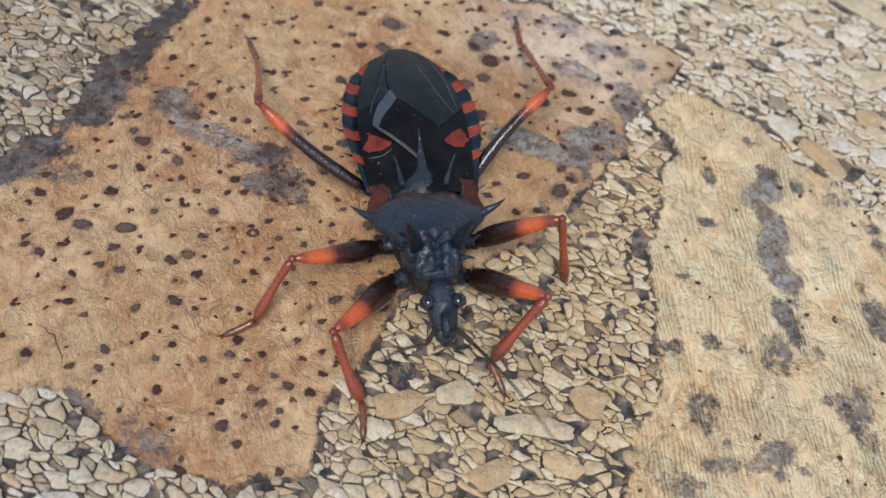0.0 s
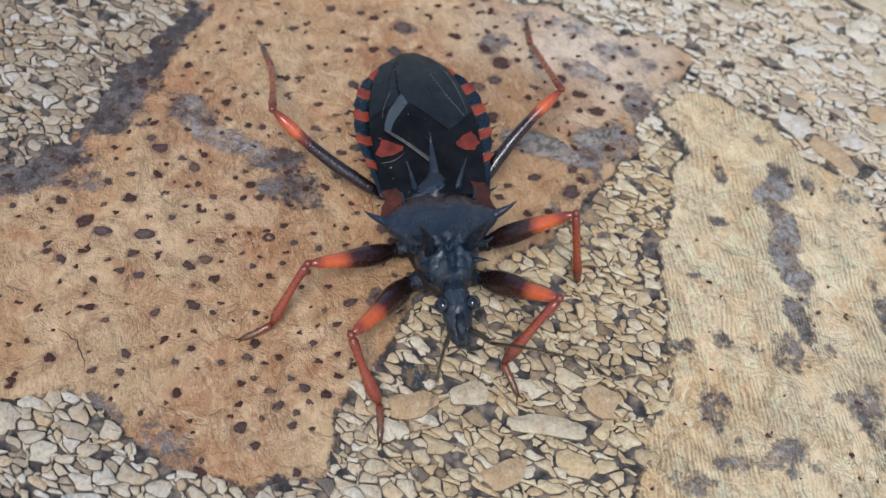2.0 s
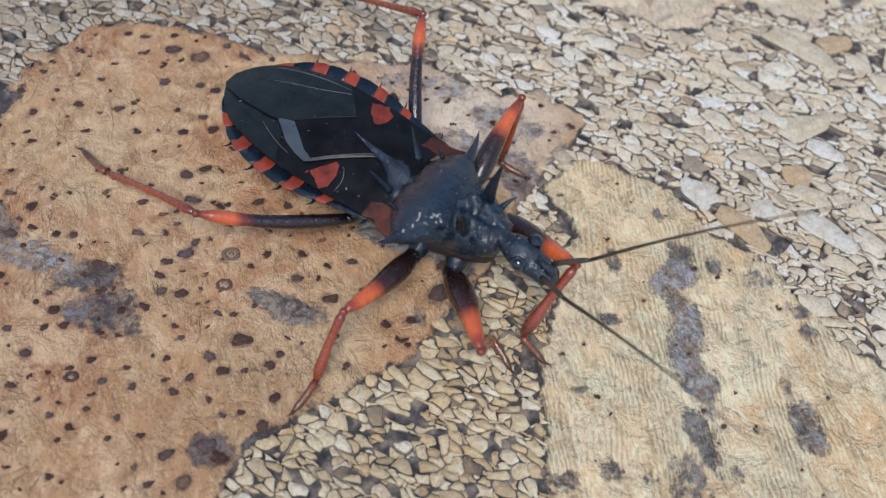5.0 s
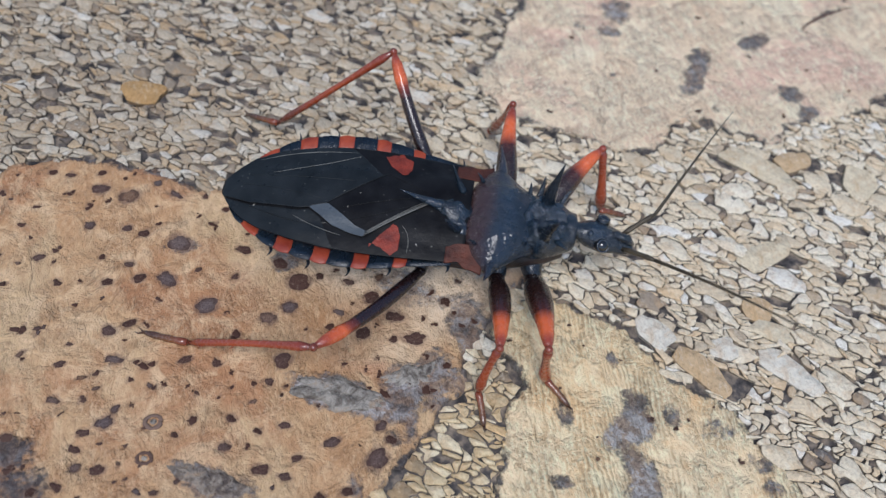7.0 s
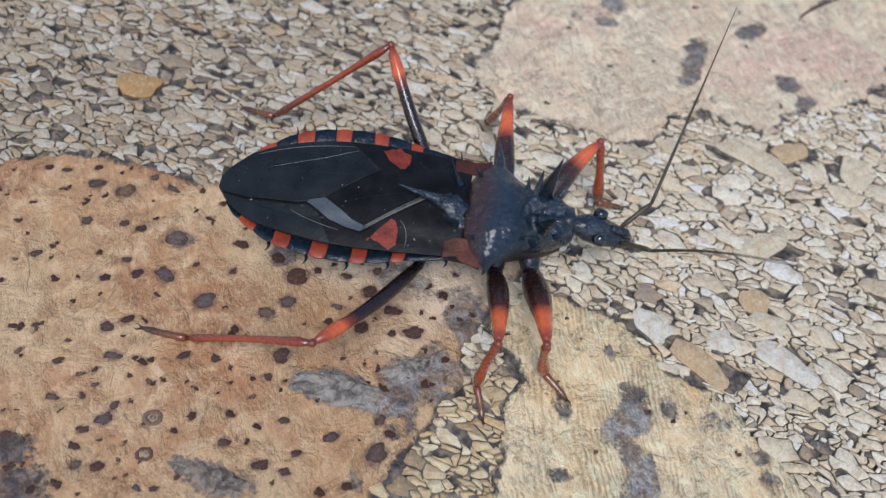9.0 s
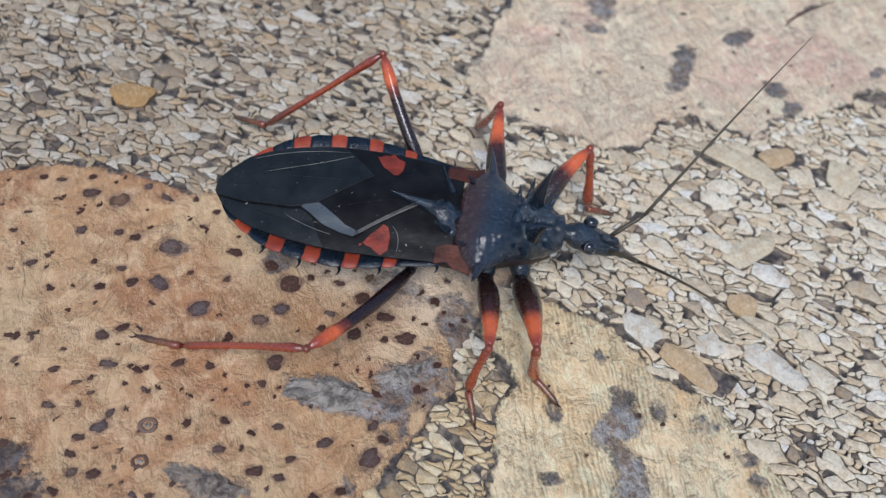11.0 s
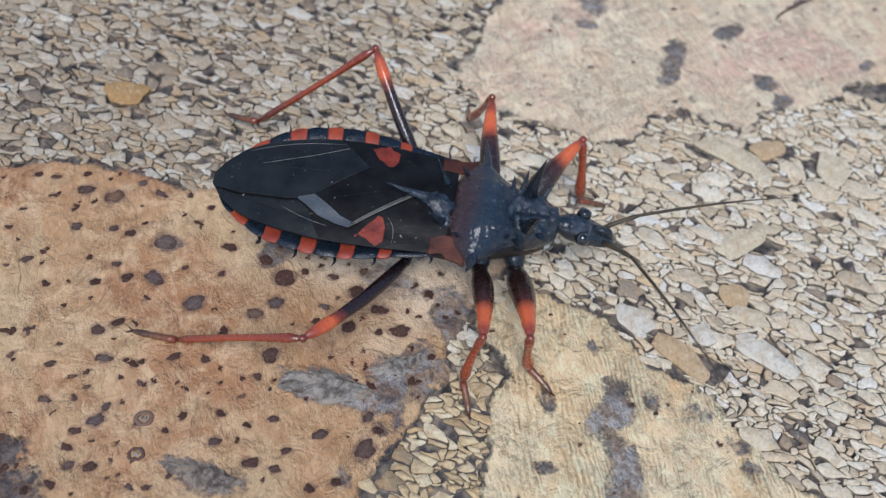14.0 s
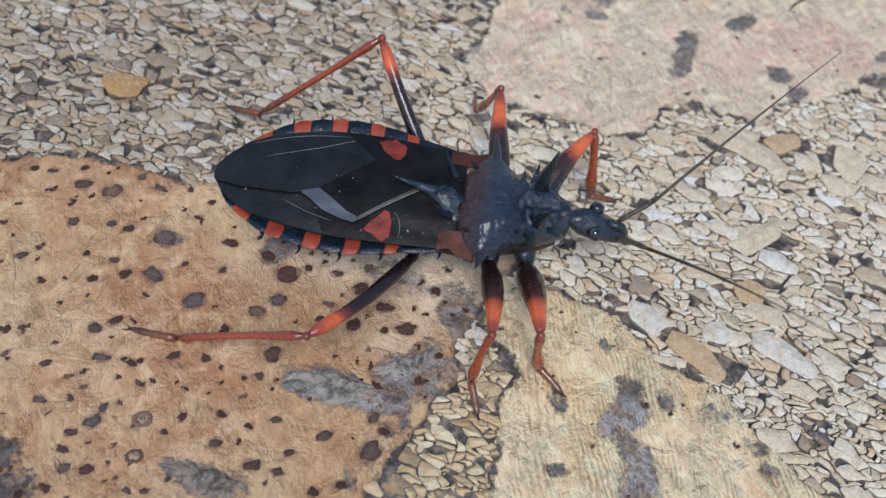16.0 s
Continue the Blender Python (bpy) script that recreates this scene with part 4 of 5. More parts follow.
def build_chips():
    rnd = random.Random(8)
    turn = radians(-30)
    co, si = math.cos(turn), math.sin(turn)
    # longer and larger chips lie towards the east side
    def coarse(x, y):
        east, north = x * co * 1.32 - y * si * 0.82, x * si * 1.32 + y * co * 0.82
        return east > 24 and north < 28
    cells = chip_cells(4, (-66, -72, 80, 76), 0.8, coarse)
    chips = []
    for p, poly in cells:
        # chips are a little longer than wide, lying the same way
        sides = rounded(poly)
        wx, wy = warped([q[0] for q in sides], [q[1] for q in sides])
        flat = [(x * co * 1.32 - y * si * 0.82, x * si * 1.32 + y * co * 0.82) for x, y in zip(wx.tolist(), wy.tolist())]
        mx, my = sum(q[0] for q in flat) / len(flat), sum(q[1] for q in flat) / len(flat)
        if VIEW[0] < mx < VIEW[2] and VIEW[1] < my < VIEW[3]:
            chips.append((mx, my, flat))
    xs, ys = np.array([c[0] for c in chips]), np.array([c[1] for c in chips])
    free = np.ones(len(chips), bool)
    for outline, seed in ((SPOTTED, 11), (GRAINED, 23), (ROSY, 37)):
        free &= ragged(xs, ys, outline, seed) < 0.25
    chips = [c for c, ok in zip(chips, free) if ok and not any(covers(b, c[0], c[1]) for b in BIG_CHIPS)]
    for chip in BIG_CHIPS:
        big_chip(chip, rnd)
    chips.sort(key=lambda c: math.hypot(c[0] - 14, (c[1] + 12) * 0.8))
    verts, faces, tones, straws, rims = [], [], [], [], []
    for k, (mx, my, flat) in enumerate(chips):
        near = min(1.0, max(0.0, (34.0 - mx) / 14.0)) * min(1.0, max(0.0, (12.0 - my) / 14.0)) * min(1.0, max(0.0, (mx + 18.0) / 10.0))
        (cx, cy), vs, fs = chip_shape(flat, rnd, near)
        straw = [near] * len(vs)
        # tone goes brown north-west and round two southern spots, creamier south-east
        tone = min(1.0, max(0.0, (my - mx - 2.0) / 40.0)) * 0.78 + 0.4 * math.exp(-((mx + 28.0) / 18.0) ** 2 - ((my + 30.0) / 11.0) ** 2) + 0.25 * math.exp(-((mx + 3.0) / 10.0) ** 2 - ((my + 19.0) / 9.0) ** 2) + rnd.uniform(-0.1, 0.1)
        tone = [min(1.0, max(0.0, tone))] * len(vs)
        rim = [q[2] for q in RIM_STEPS for _ in flat] + [0.0]
        if k < 280:
            ob = new("cork_chip", chip_mesh([(a * MM, b * MM, c * MM) for a, b, c in vs], fs, tone, straw, rim, chip_single, "cork_chip"))
            ob.parent = ground
            ob.location = (cx * MM, cy * MM, 0)
        else:
            base = len(verts)
            verts += [((a + cx) * MM, (b + cy) * MM, c * MM) for a, b, c in vs]
            faces += [tuple(base + i for i in f) for f in fs]
            tones += tone
            straws += straw
            rims += rim
    rest = new("cork_chips", chip_mesh(verts, faces, tones, straws, rims, chip_joined, "cork_chips"))
    rest.parent = ground
    tagged(rest, "pale and brown cork chips pressed together", kind="stuff")


# ---- the bug ----
HIPS = {"fore": (7.7, 3.3, -2.6), "mid": (4.6, 4.2, -1.6), "hind": (-2.0, 4.6, -1.3)}
# Femur, tibia and foot.
LENGTHS = {"fore": (9.25, 6.68, 3.0), "mid": (8.84, 6.48, 2.9), "hind": (12.72, 12.87, 4.0)}
LEFT_LENGTHS = {"fore": (8.86, 7.63, 3.0), "mid": (9.36, 7.59, 2.9), "hind": (12.5, 15.31, 4.0)}


def spine(points, r):
    k = len(points) - 1
    return tube(points, [r * (1 - i / k) ** 0.85 + 0.015 for i in range(k + 1)], 8)


def curve3(a, b, c, n=6):
    a, b, c = Vector(a), Vector(b), Vector(c)
    return [a * (1 - t) ** 2 + b * 2 * t * (1 - t) + c * t * t for t in (i / n for i in range(n + 1))]


def along(x, stops):
    """A value that goes smoothly through (x, value) stops."""
    xs, vs = [q[0] for q in stops], [q[1] for q in stops]
    near = [float(np.interp(x + d, xs, vs)) for d in (-0.5, -0.25, 0.0, 0.25, 0.5)]
    return sum(near) / 5


RIM_LINE = ((-20.2, 0.9), (-18.6, 2.9), (-17.2, 4.0), (-16.0, 4.75), (-14.5, 5.6), (-12.5, 6.12), (-10.0, 6.5), (-7.0, 6.5), (-4.0, 5.9), (-1.0, 5.2), (2.5, 4.7))


def margin_half_width(x):
    """Half width of the abdomen at x."""
    return along(x, RIM_LINE)


def abdomen(bug):
    rings = []
    for i in range(25):
        x = -19.6 + 21.1 * i / 24
        w = margin_half_width(x) * 0.76 + 0.05
        rings.append(((x, 0, -0.6 - 0.5 * math.sin(math.pi * i / 24)), (0, 1, 0), (0, 0, 1), w, 0.3 + 1.5 * math.sin(math.pi * (i + 0.5) / 25) ** 0.7))
    part("abdomen", loft(rings, 22), shell_brown, bug)
    # the flat rim of the abdomen, in plates black and red by turns
    stops = [-19.5, -17.9, -16.3, -14.5, -13.0, -11.1, -9.7, -7.6, -6.3, -4.2, -3.1, 0.6]
    for side in (1, -1):
        for k, (a, b) in enumerate(zip(stops, stops[1:])):
            bm = bmesh.new()
            cols = []
            for i in range(7):
                x = a + (b - a) * i / 6
                w = margin_half_width(x)
                bulge = 0.12 * math.sin(math.pi * i / 6)
                lift = 0.85 + 0.3 * math.sin(math.pi * (x + 20) / 21) - 0.3 * max(0.0, -13.5 - x) / 3
                row = [(x, side * (w * 0.62), lift - 0.05), (x, side * (w * 0.88), lift), (x, side * (w + bulge), lift + 0.5), (x, side * (w + bulge + 0.03), lift + 0.36), (x, side * w * 0.86, lift - 0.3), (x, side * w * 0.62, lift - 0.5)]
                cols.append([bm.verts.new(Vector(p) * MM) for p in row])
            for p, q in zip(cols, cols[1:]):
                for i in range(6):
                    bm.faces.new((p[i], p[(i + 1) % 6], q[(i + 1) % 6], q[i]))
            bm.faces.new(cols[0])
            bm.faces.new(cols[-1])
            bmesh.ops.recalc_face_normals(bm, faces=bm.faces)
            if k % 2 == 0 and 1 < k:
                w = margin_half_width(b)
                join(bm, spine(curve3((b - 0.3, side * w * 0.97, 0.9), (b, side * (w + 0.3), 1.1), (b - 0.35, side * (w + 0.85), 1.35)), 0.16))
            part("rim_plate", bm, red_shell if k % 2 == 1 else rim_black, bug, "orange-red rim plate" if k % 2 == 1 else "black rim plate")


def wing_surface(x, y):
    """Height of the folded wings over the abdomen."""
    t = min(1, max(0, (x + 21) / 22))
    pleat = 0.10 * math.exp(-((abs(y) - 3.1 - 0.06 * (x + 10)) / 0.55) ** 2) * min(1.0, max(0.0, (x + 19) / 4))
    return 0.72 + 1.75 * math.sin(math.pi * (0.1 + 0.62 * t)) - 0.03 * y * y * (0.7 + 0.5 * t) - 0.75 * (1 - t) ** 5 - pleat


WING_LINE = ((-20.6, 0.1), (-20.2, 0.9), (-19.4, 1.9), (-18.0, 3.05), (-16.2, 3.95), (-13.3, 4.65), (-10.4, 5.1), (-7.5, 5.2), (-4.0, 5.1), (0.0, 4.8), (2.6, 4.5))
# The free inner edge of the upper wing, running slantwise, and the grey film along it.
SLANT = ((-20.4, -0.9), (-17.5, -1.65), (-13.0, -1.9), (-12.1, -1.75), (-11.1, -2.35), (-9.9, -3.15), (-8.3, -3.7), (-7.1, -3.9), (-6.9, -3.75), (-2.0, -0.15), (1.3, 0.0))
FILM_TOP = ((-12.2, -1.7), (-10.5, -1.25), (-9.0, -2.2), (-7.9, -2.95), (-6.9, -3.3), (-6.0, -2.7))


def wing_half(x):
    return along(x, WING_LINE)


def sheet(edge_a, edge_b, lift, nx=22, ny=10, thick=0.12):
    """A thin curved sheet between two side lines y = edge(x), lying on the wings' surface."""
    (x0, x1, fa), fb = edge_a, edge_b
    bm = bmesh.new()
    top, low = [], []
    # narrow cells along the sides keep the sheet's edges crisp
    across = [0.0, 0.012] + [0.1 + 0.8 * j / max(1, ny - 4) for j in range(ny - 3)] + [0.988, 1.0]
    for i in range(nx + 1):
        x = x0 + (x1 - x0) * i / nx
        ya, yb = fa(x), fb(x)
        rt, rl = [], []
        for j in range(ny + 1):
            y = ya + (yb - ya) * across[j]
            z = wing_surface(x, y) + lift
            rt.append(bm.verts.new(Vector((x, y, z)) * MM))
            rl.append(bm.verts.new(Vector((x, y, z - thick)) * MM))
        top.append(rt)
        low.append(rl)
    for i in range(nx):
        for j in range(ny):
            bm.faces.new((top[i][j], top[i + 1][j], top[i + 1][j + 1], top[i][j + 1]))
            bm.faces.new((low[i][j], low[i][j + 1], low[i + 1][j + 1], low[i + 1][j]))
    for i in range(nx):
        bm.faces.new((top[i][0], low[i][0], low[i + 1][0], top[i + 1][0]))
        bm.faces.new((top[i][ny], top[i + 1][ny], low[i + 1][ny], low[i][ny]))
    for j in range(ny):
        bm.faces.new((top[0][j], top[0][j + 1], low[0][j + 1], low[0][j]))
        bm.faces.new((top[nx][j], low[nx][j], low[nx][j + 1], top[nx][j + 1]))
    bmesh.ops.recalc_face_normals(bm, faces=bm.faces)
    return bm


def wings(bug):
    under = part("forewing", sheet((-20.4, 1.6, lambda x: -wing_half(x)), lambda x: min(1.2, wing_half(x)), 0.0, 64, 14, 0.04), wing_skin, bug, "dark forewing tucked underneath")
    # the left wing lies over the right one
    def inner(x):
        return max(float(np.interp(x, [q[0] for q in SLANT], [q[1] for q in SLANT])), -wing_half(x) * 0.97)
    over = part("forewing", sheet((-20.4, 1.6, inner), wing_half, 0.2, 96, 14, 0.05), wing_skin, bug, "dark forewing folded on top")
    def film_top(x):
        return float(np.interp(x, [q[0] for q in FILM_TOP], [q[1] for q in FILM_TOP]))
    part("wing_film", sheet((-12.0, -6.9, lambda x: inner(x) + 0.02), lambda x: max(film_top(x), inner(x) + 0.04), 0.245, 40, 6, 0.03), wing_film, over, "grey translucent wing film")
    part("wing_hem", sheet((-6.9, -1.9, lambda x: inner(x) + 0.02), lambda x: inner(x) + 0.42 - 0.05 * (x + 6.9), 0.235, 20, 6, 0.03), wing_hem, over, "veined greyish hem of the upper wing")
    # smoky membrane behind, a bare dark panel in the middle
    def panel_top(x):
        return float(np.interp(x, (-10.6, -6.0, -2.0), (-1.2, 2.4, 0.9)))
    part("wing_membrane", sheet((-20.3, -6.1, lambda x: max(inner(x) + 0.03, (film_top(x) if -12.0 < x < -10.6 else -9.0), (panel_top(x) if x > -10.6 else -9.0))), lambda x: max(wing_half(x) * 0.985 - 0.9 * max(0.0, x + 9.5), panel_top(x) + 0.02 if x > -10.6 else -9.0), 0.25, 84, 14, 0.03), membrane, over, "smoky grey wing membrane")
    part("wing_membrane", sheet((-20.2, -8.6, lambda x: -wing_half(x) * 0.985), lambda x: max(-wing_half(x) * 0.98, inner(x) - 0.1 - 1.1 * max(0.0, x + 11.0)), 0.03, 64, 12, 0.03), membrane, under, "smoky grey wing membrane")
    for side, parent, lift in ((1, over, 0.26), (-1, under, 0.06)):
        outer = lambda x, s=side: s * (4.62 + 0.25 * math.sin(2.2 * x) + 0.9 * float(fbm(x, s * 7.0, 0.9, 92, 3)))
        inside = lambda x, s=side: s * (float(np.interp(x, (-6.45, -5.7, -4.7, -4.25, -3.9), (4.45, 3.5, 2.55, 2.6, 3.3))) + 0.8 * float(fbm(x, s * 3.0, 0.9, 91, 3)))
        part("wing_spot", sheet((-6.45, -3.95, inside), outer, lift - 0.03, 34, 9, 0.03), spot_red, parent, "bright red wing spot")
        part("wing_base", sheet((0.0, 3.2, lambda x, s=side: s * (3.3 + 0.9 * float(fbm(x, s, 1.3, 94, 2)))), lambda x, s=side: s * (4.75 + 0.9 * float(fbm(x, s * 2.0, 1.1, 95, 2)) + 0.12 * x), lift + 0.02, 20, 8, 0.2), dull_red, parent, "dull red wing base")
    # raised veins
    thin, keel = 0.03, 0.045
    veins = (((-16.0, 1.5), (-12.0, 2.5), (-8.6, 4.1), thin, 0.27, wing_vein, over), ((-17.6, 2.9), (-13.5, 4.3), (-9.0, 4.5), thin, 0.26, wing_vein, over), ((-10.6, -1.2), (-8.4, 0.7), (-6.0, 2.4), keel, 0.25, membrane, over),
             ((-6.0, 2.4), (-4.0, 1.9), (-2.0, 0.9), keel, 0.22, wing_skin, over), ((-9.4, -1.6), (-6.5, -0.5), (-2.4, 0.5), keel, 0.22, wing_skin, over), ((-8.2, -2.5), (-5.5, -1.6), (-2.0, 0.1), keel, 0.22, wing_skin, over),
             ((-13.4, -2.5), (-11.0, -3.6), (-9.0, -3.9), thin, 0.06, wing_vein, under), ((-17.5, -1.9), (-14.0, -3.0), (-11.5, -3.2), keel, 0.05, membrane, under), ((-18.5, 0.2), (-14.5, 0.0), (-11.0, -0.9), keel, 0.25, membrane, over), ((-18.0, 1.2), (-13.0, 1.2), (-8.5, 1.3), keel, 0.25, membrane, over),
             ((-7.0, -3.75), (-5.0, -2.3), (-2.0, -0.1), 0.05, 0.27, wing_vein, over), ((-7.0, -3.6), (-4.8, -2.0), (-2.0, 0.08), 0.025, 0.27, wing_vein, over), ((-6.6, -3.25), (-4.6, -1.7), (-2.0, 0.25), 0.03, 0.27, wing_vein, over), ((-3.9, -2.4), (-3.0, -3.0), (-3.2, -4.6), thin, 0.05, wing_vein, under))
    for a, b, c, r, up, mat, parent in veins:
        pts = [(p.x, p.y, wing_surface(p.x, p.y) + up) for p in curve3((*a, 0), (*b, 0), (*c, 0), 14)]
        part("vein", tube(pts, [r * (0.35 + 0.65 * math.sin(math.pi * (i + 1) / 16)) for i in range(15)], 6), mat, parent)


def thorax(bug):
    # hind lobe: a broad shield, with a drawn-out thorn on either side
    rings = []
    for x, w, h in ((1.3, 1.9, 0.7), (1.5, 2.8, 1.0), (1.85, 3.5, 1.3), (2.3, 4.1, 1.52), (2.8, 4.6, 1.7), (3.3, 5.0, 1.82), (3.7, 5.2, 1.88), (4.1, 5.05, 1.9), (4.5, 4.7, 1.9), (4.9, 4.3, 1.88), (5.4, 3.9, 1.84), (5.9, 3.5, 1.76), (6.4, 3.2, 1.62), (6.9, 2.95, 1.45), (7.4, 2.7, 1.3)):
        rings.append(((x, 0, 1.05), (0, 1, 0), (0, 0, 1), w, h))
    hind = loft(rings, 64, square=0.95)
    for v in hind.verts:
        x, y = v.co.x / MM, v.co.y / MM
        if v.co.z > 1.3 * MM:
            v.co.z += (0.16 * math.exp(-((abs(y) - 1.9) / 0.9) ** 2) - 0.16 * math.exp(-(y / 0.9) ** 2) - 0.14 * math.exp(-((abs(y) - 3.3) / 0.7) ** 2) * min(1.0, max(0.0, (x - 2.2) / 1.5)) + 0.3 * float(fbm(x, y, 1.6, 77, 3))) * MM
    lobe = part("hind_lobe", hind, back_shell, bug, "blue-black shield of the thorax with a wine-brown rear")
    for s in (1, -1):
        part("thorn", spine(curve3((3.9, s * 4.2, 1.35), (3.95, s * 5.5, 1.75), (3.5, s * 6.8, 2.8)), 0.56), back_shell, lobe)
        part("thorn", spine(curve3((2.4, s * 3.1, 2.1), (2.2, s * 3.2, 2.7), (1.8, s * 3.35, 3.15)), 0.2), shell, lobe)
    # front lobe: narrower, knobbly
    rings = []
    for x, w, h, z in ((5.9, 2.9, 1.7, 0.9), (6.5, 2.9, 1.9, 1.0), (7.2, 3.2, 2.1, 1.1), (8.3, 3.0, 2.1, 1.1), (9.3, 2.55, 1.9, 1.1), (10.1, 2.1, 1.55, 1.15), (10.7, 1.75, 1.2, 1.2)):
        rings.append(((x, 0, z - 0.4), (0, 1, 0), (0, 0, 1), w, h))
    rings = [(c, u, v, w * 0.88, h) for c, u, v, w, h in rings]
    fine = []
    for p, q in zip(rings, rings[1:]):
        for i in range(6):
            t = i / 6
            fine.append(tuple([Vector(p[0]).lerp(Vector(q[0]), t), p[1], p[2], p[3] * (1 - t) + q[3] * t, p[4] * (1 - t) + q[4] * t]))
    front = loft(fine + [rings[-1]], 64, square=0.85)
    knobs = ((7.2, 1.2, 0.6), (8.6, 0.8, 0.5), (6.5, 0.0, 0.5), (8.0, 2.3, 0.6), (9.6, 0.7, 0.4), (6.7, 2.3, 0.5), (9.4, 1.8, 0.45), (7.8, 0.4, 0.3), (8.9, 1.5, 0.3), (7.5, 1.9, 0.35))
    for v in front.verts:
        x, y, z = v.co / MM
        if z < 1.0:
            continue
        up = sum(0.95 * r * math.exp(-(((x - kx) / r) ** 2 + ((abs(y) - ky) / r) ** 2) * 1.6) for kx, ky, r in knobs)
        up -= 0.35 * math.exp(-(y / 0.35) ** 2) * (1 if x > 7 else 0)
        v.co.z += (1.15 * up + 0.6 * float(fbm(x, y, 0.9, 78, 3))) * MM
    lobe = part("front_lobe", front, shell, bug, "knobbly blue-black front lobe of the thorax")
    for s in (1, -1):
        part("thorn", spine(curve3((8.0, s * 1.6, 1.9), (8.3, s * 1.9, 4.2), (9.0, s * 2.9, 6.8)), 0.72), shaded_shell, lobe)
        part("thorn", spine(curve3((9.2, s * 1.7, 1.9), (9.5, s * 2.4, 2.5), (10.1, s * 3.0, 2.9)), 0.32), shell, lobe)
        part("thorn", spine(curve3((7.4, s * 2.5, 1.7), (7.6, s * 3.3, 2.3), (7.7, s * 3.9, 3.1)), 0.34), shell, lobe)
        part("thorn", spine(curve3((6.5, s * 2.3, 1.9), (6.6, s * 2.8, 2.4), (6.5, s * 3.2, 2.9)), 0.26), shell, lobe)
    collar = loft([((x, 0, 1.0), (0, 1, 0), (0, 0, 1), w, w * 0.72) for x, w in ((10.2, 1.5), (10.5, 1.65), (10.75, 1.55), (10.9, 1.0))], 18)
    part("collar", collar, shell, bug)
    # triangular shield with three thorns
    sh = loft([((x, 0, z), (0, 1, 0), (0, 0, 1), w, h) for x, w, h, z in ((1.9, 2.8, 0.5, 1.6), (0.9, 2.3, 0.55, 1.8), (0.2, 1.6, 0.58, 1.98), (-0.4, 0.9, 0.55, 2.2), (-1.0, 0.55, 0.5, 2.45), (-1.6, 0.36, 0.36, 2.68), (-2.1, 0.22, 0.2, 2.85))], 24)
    for v in sh.verts:
        x, y, z = v.co / MM
        v.co.z += (0.35 * float(fbm(x, y, 0.8, 81, 3)) - 0.25 * math.exp(-((abs(y) - 0.9) / 0.4) ** 2)) * MM
    shield = part("shield", sh, shell, bug, "small blue-black shield with three thorns")
    part("thorn", spine(curve3((-0.6, 0, 2.5), (-2.4, 0, 2.9), (-4.4, 0, 4.2), 9), 0.5), shell, shield)
    for s in (1, -1):
        part("thorn", spine(curve3((0.8, s * 1.9, 2.0), (0.2, s * 2.2, 3.2), (-0.25, s * 2.7, 4.9), 8), 0.36), shell, shield)
    under = loft([((x, 0, -1.3), (0, 1, 0), (0, 0, 1), w, h) for x, w, h in ((-2.5, 3.0, 0.9), (0, 3.8, 1.6), (3, 3.9, 1.8), (6, 3.0, 1.7), (8.6, 2.2, 1.4), (10, 1.4, 0.9))], 18)
    part("breast", under, shell_brown, bug)


def head(bug):
    axis = Vector((5.0, 0, -1.7)).normalized()
    up = Vector((1.7, 0, 5.0)).normalized()
    start = Vector((10.3, 0, 1.5))
    rings = []
    for s, w, h in ((-0.6, 0.85, 0.75), (0.1, 0.72, 0.62), (0.35, 0.85, 0.74), (0.55, 0.7, 0.6), (0.8, 0.82, 0.72), (1.15, 1.0, 0.9), (1.7, 1.2, 1.05), (2.3, 1.32, 1.12), (2.9, 1.34, 1.12), (3.5, 1.25, 1.0), (4.1, 1.14, 0.88), (4.7, 1.06, 0.8), (5.2, 0.95, 0.7), (5.7, 0.74, 0.54), (6.0, 0.3, 0.22)):
        rings.append((start + axis * s, (0, 1, 0), up, w, h))
    skull = loft(rings, 30)
    for v in skull.verts:
        x, y, z = v.co / MM
        v.co.z += 0.3 * float(fbm(x, y, 0.7, 83, 3)) * MM
    for s in (1, -1):
        c = start + axis * 1.5 + up * 0.85 + Vector((0, s * 0.5, 0))
        join(skull, ball(c, (0.3, 0.26, 0.2), 10, 7))
    join(skull, tube([start + axis * 3.6 + up * 1.0, start + axis * 5.0 + up * 0.85, start + axis * 5.7 + up * 0.35], [0.34, 0.46, 0.28], 10))
    data = part("head", skull, shell, bug, "blue-black snouted head")
    for s in (1, -1):
        c = start + axis * 2.7 + up * 0.6 + Vector((0, s * 1.22, 0))
        eye = part("eye", ball(c, (0.66, 0.6, 0.66), 22, 16), eye_mat, data, "glossy dark eye")
        out = (Vector((0, s * 0.5, 0)) + up * 0.8).normalized()
        u = out.cross(Vector((1, 0, 0))).normalized()
        v = out.cross(u)
        ring = [c + out * 0.40 + (u * math.cos(a) + v * math.sin(a)) * 0.50 for a in (2 * math.pi * i / 14 for i in range(15))]
        part("eye_rim", tube(ring, [0.075] * 15, 6), eye_ring, eye)
    beak = tube([start + axis * 5.8 - up * 0.1, start + axis * 5.7 - up * 0.9, start + axis * 4.6 - up * 1.5, start + axis * 2.6 - up * 1.3], [0.38, 0.4, 0.34, 0.14], 10)
    part("beak", beak, shell_brown, bug, "curved dark beak folded below the head")


def limb(length, radii, bend=0.0, sides=14):
    n = len(radii) - 1
    pts = [(0, bend * math.sin(math.pi * i / n), length * i / n) for i in range(n + 1)]
    return tube(pts, radii, sides)


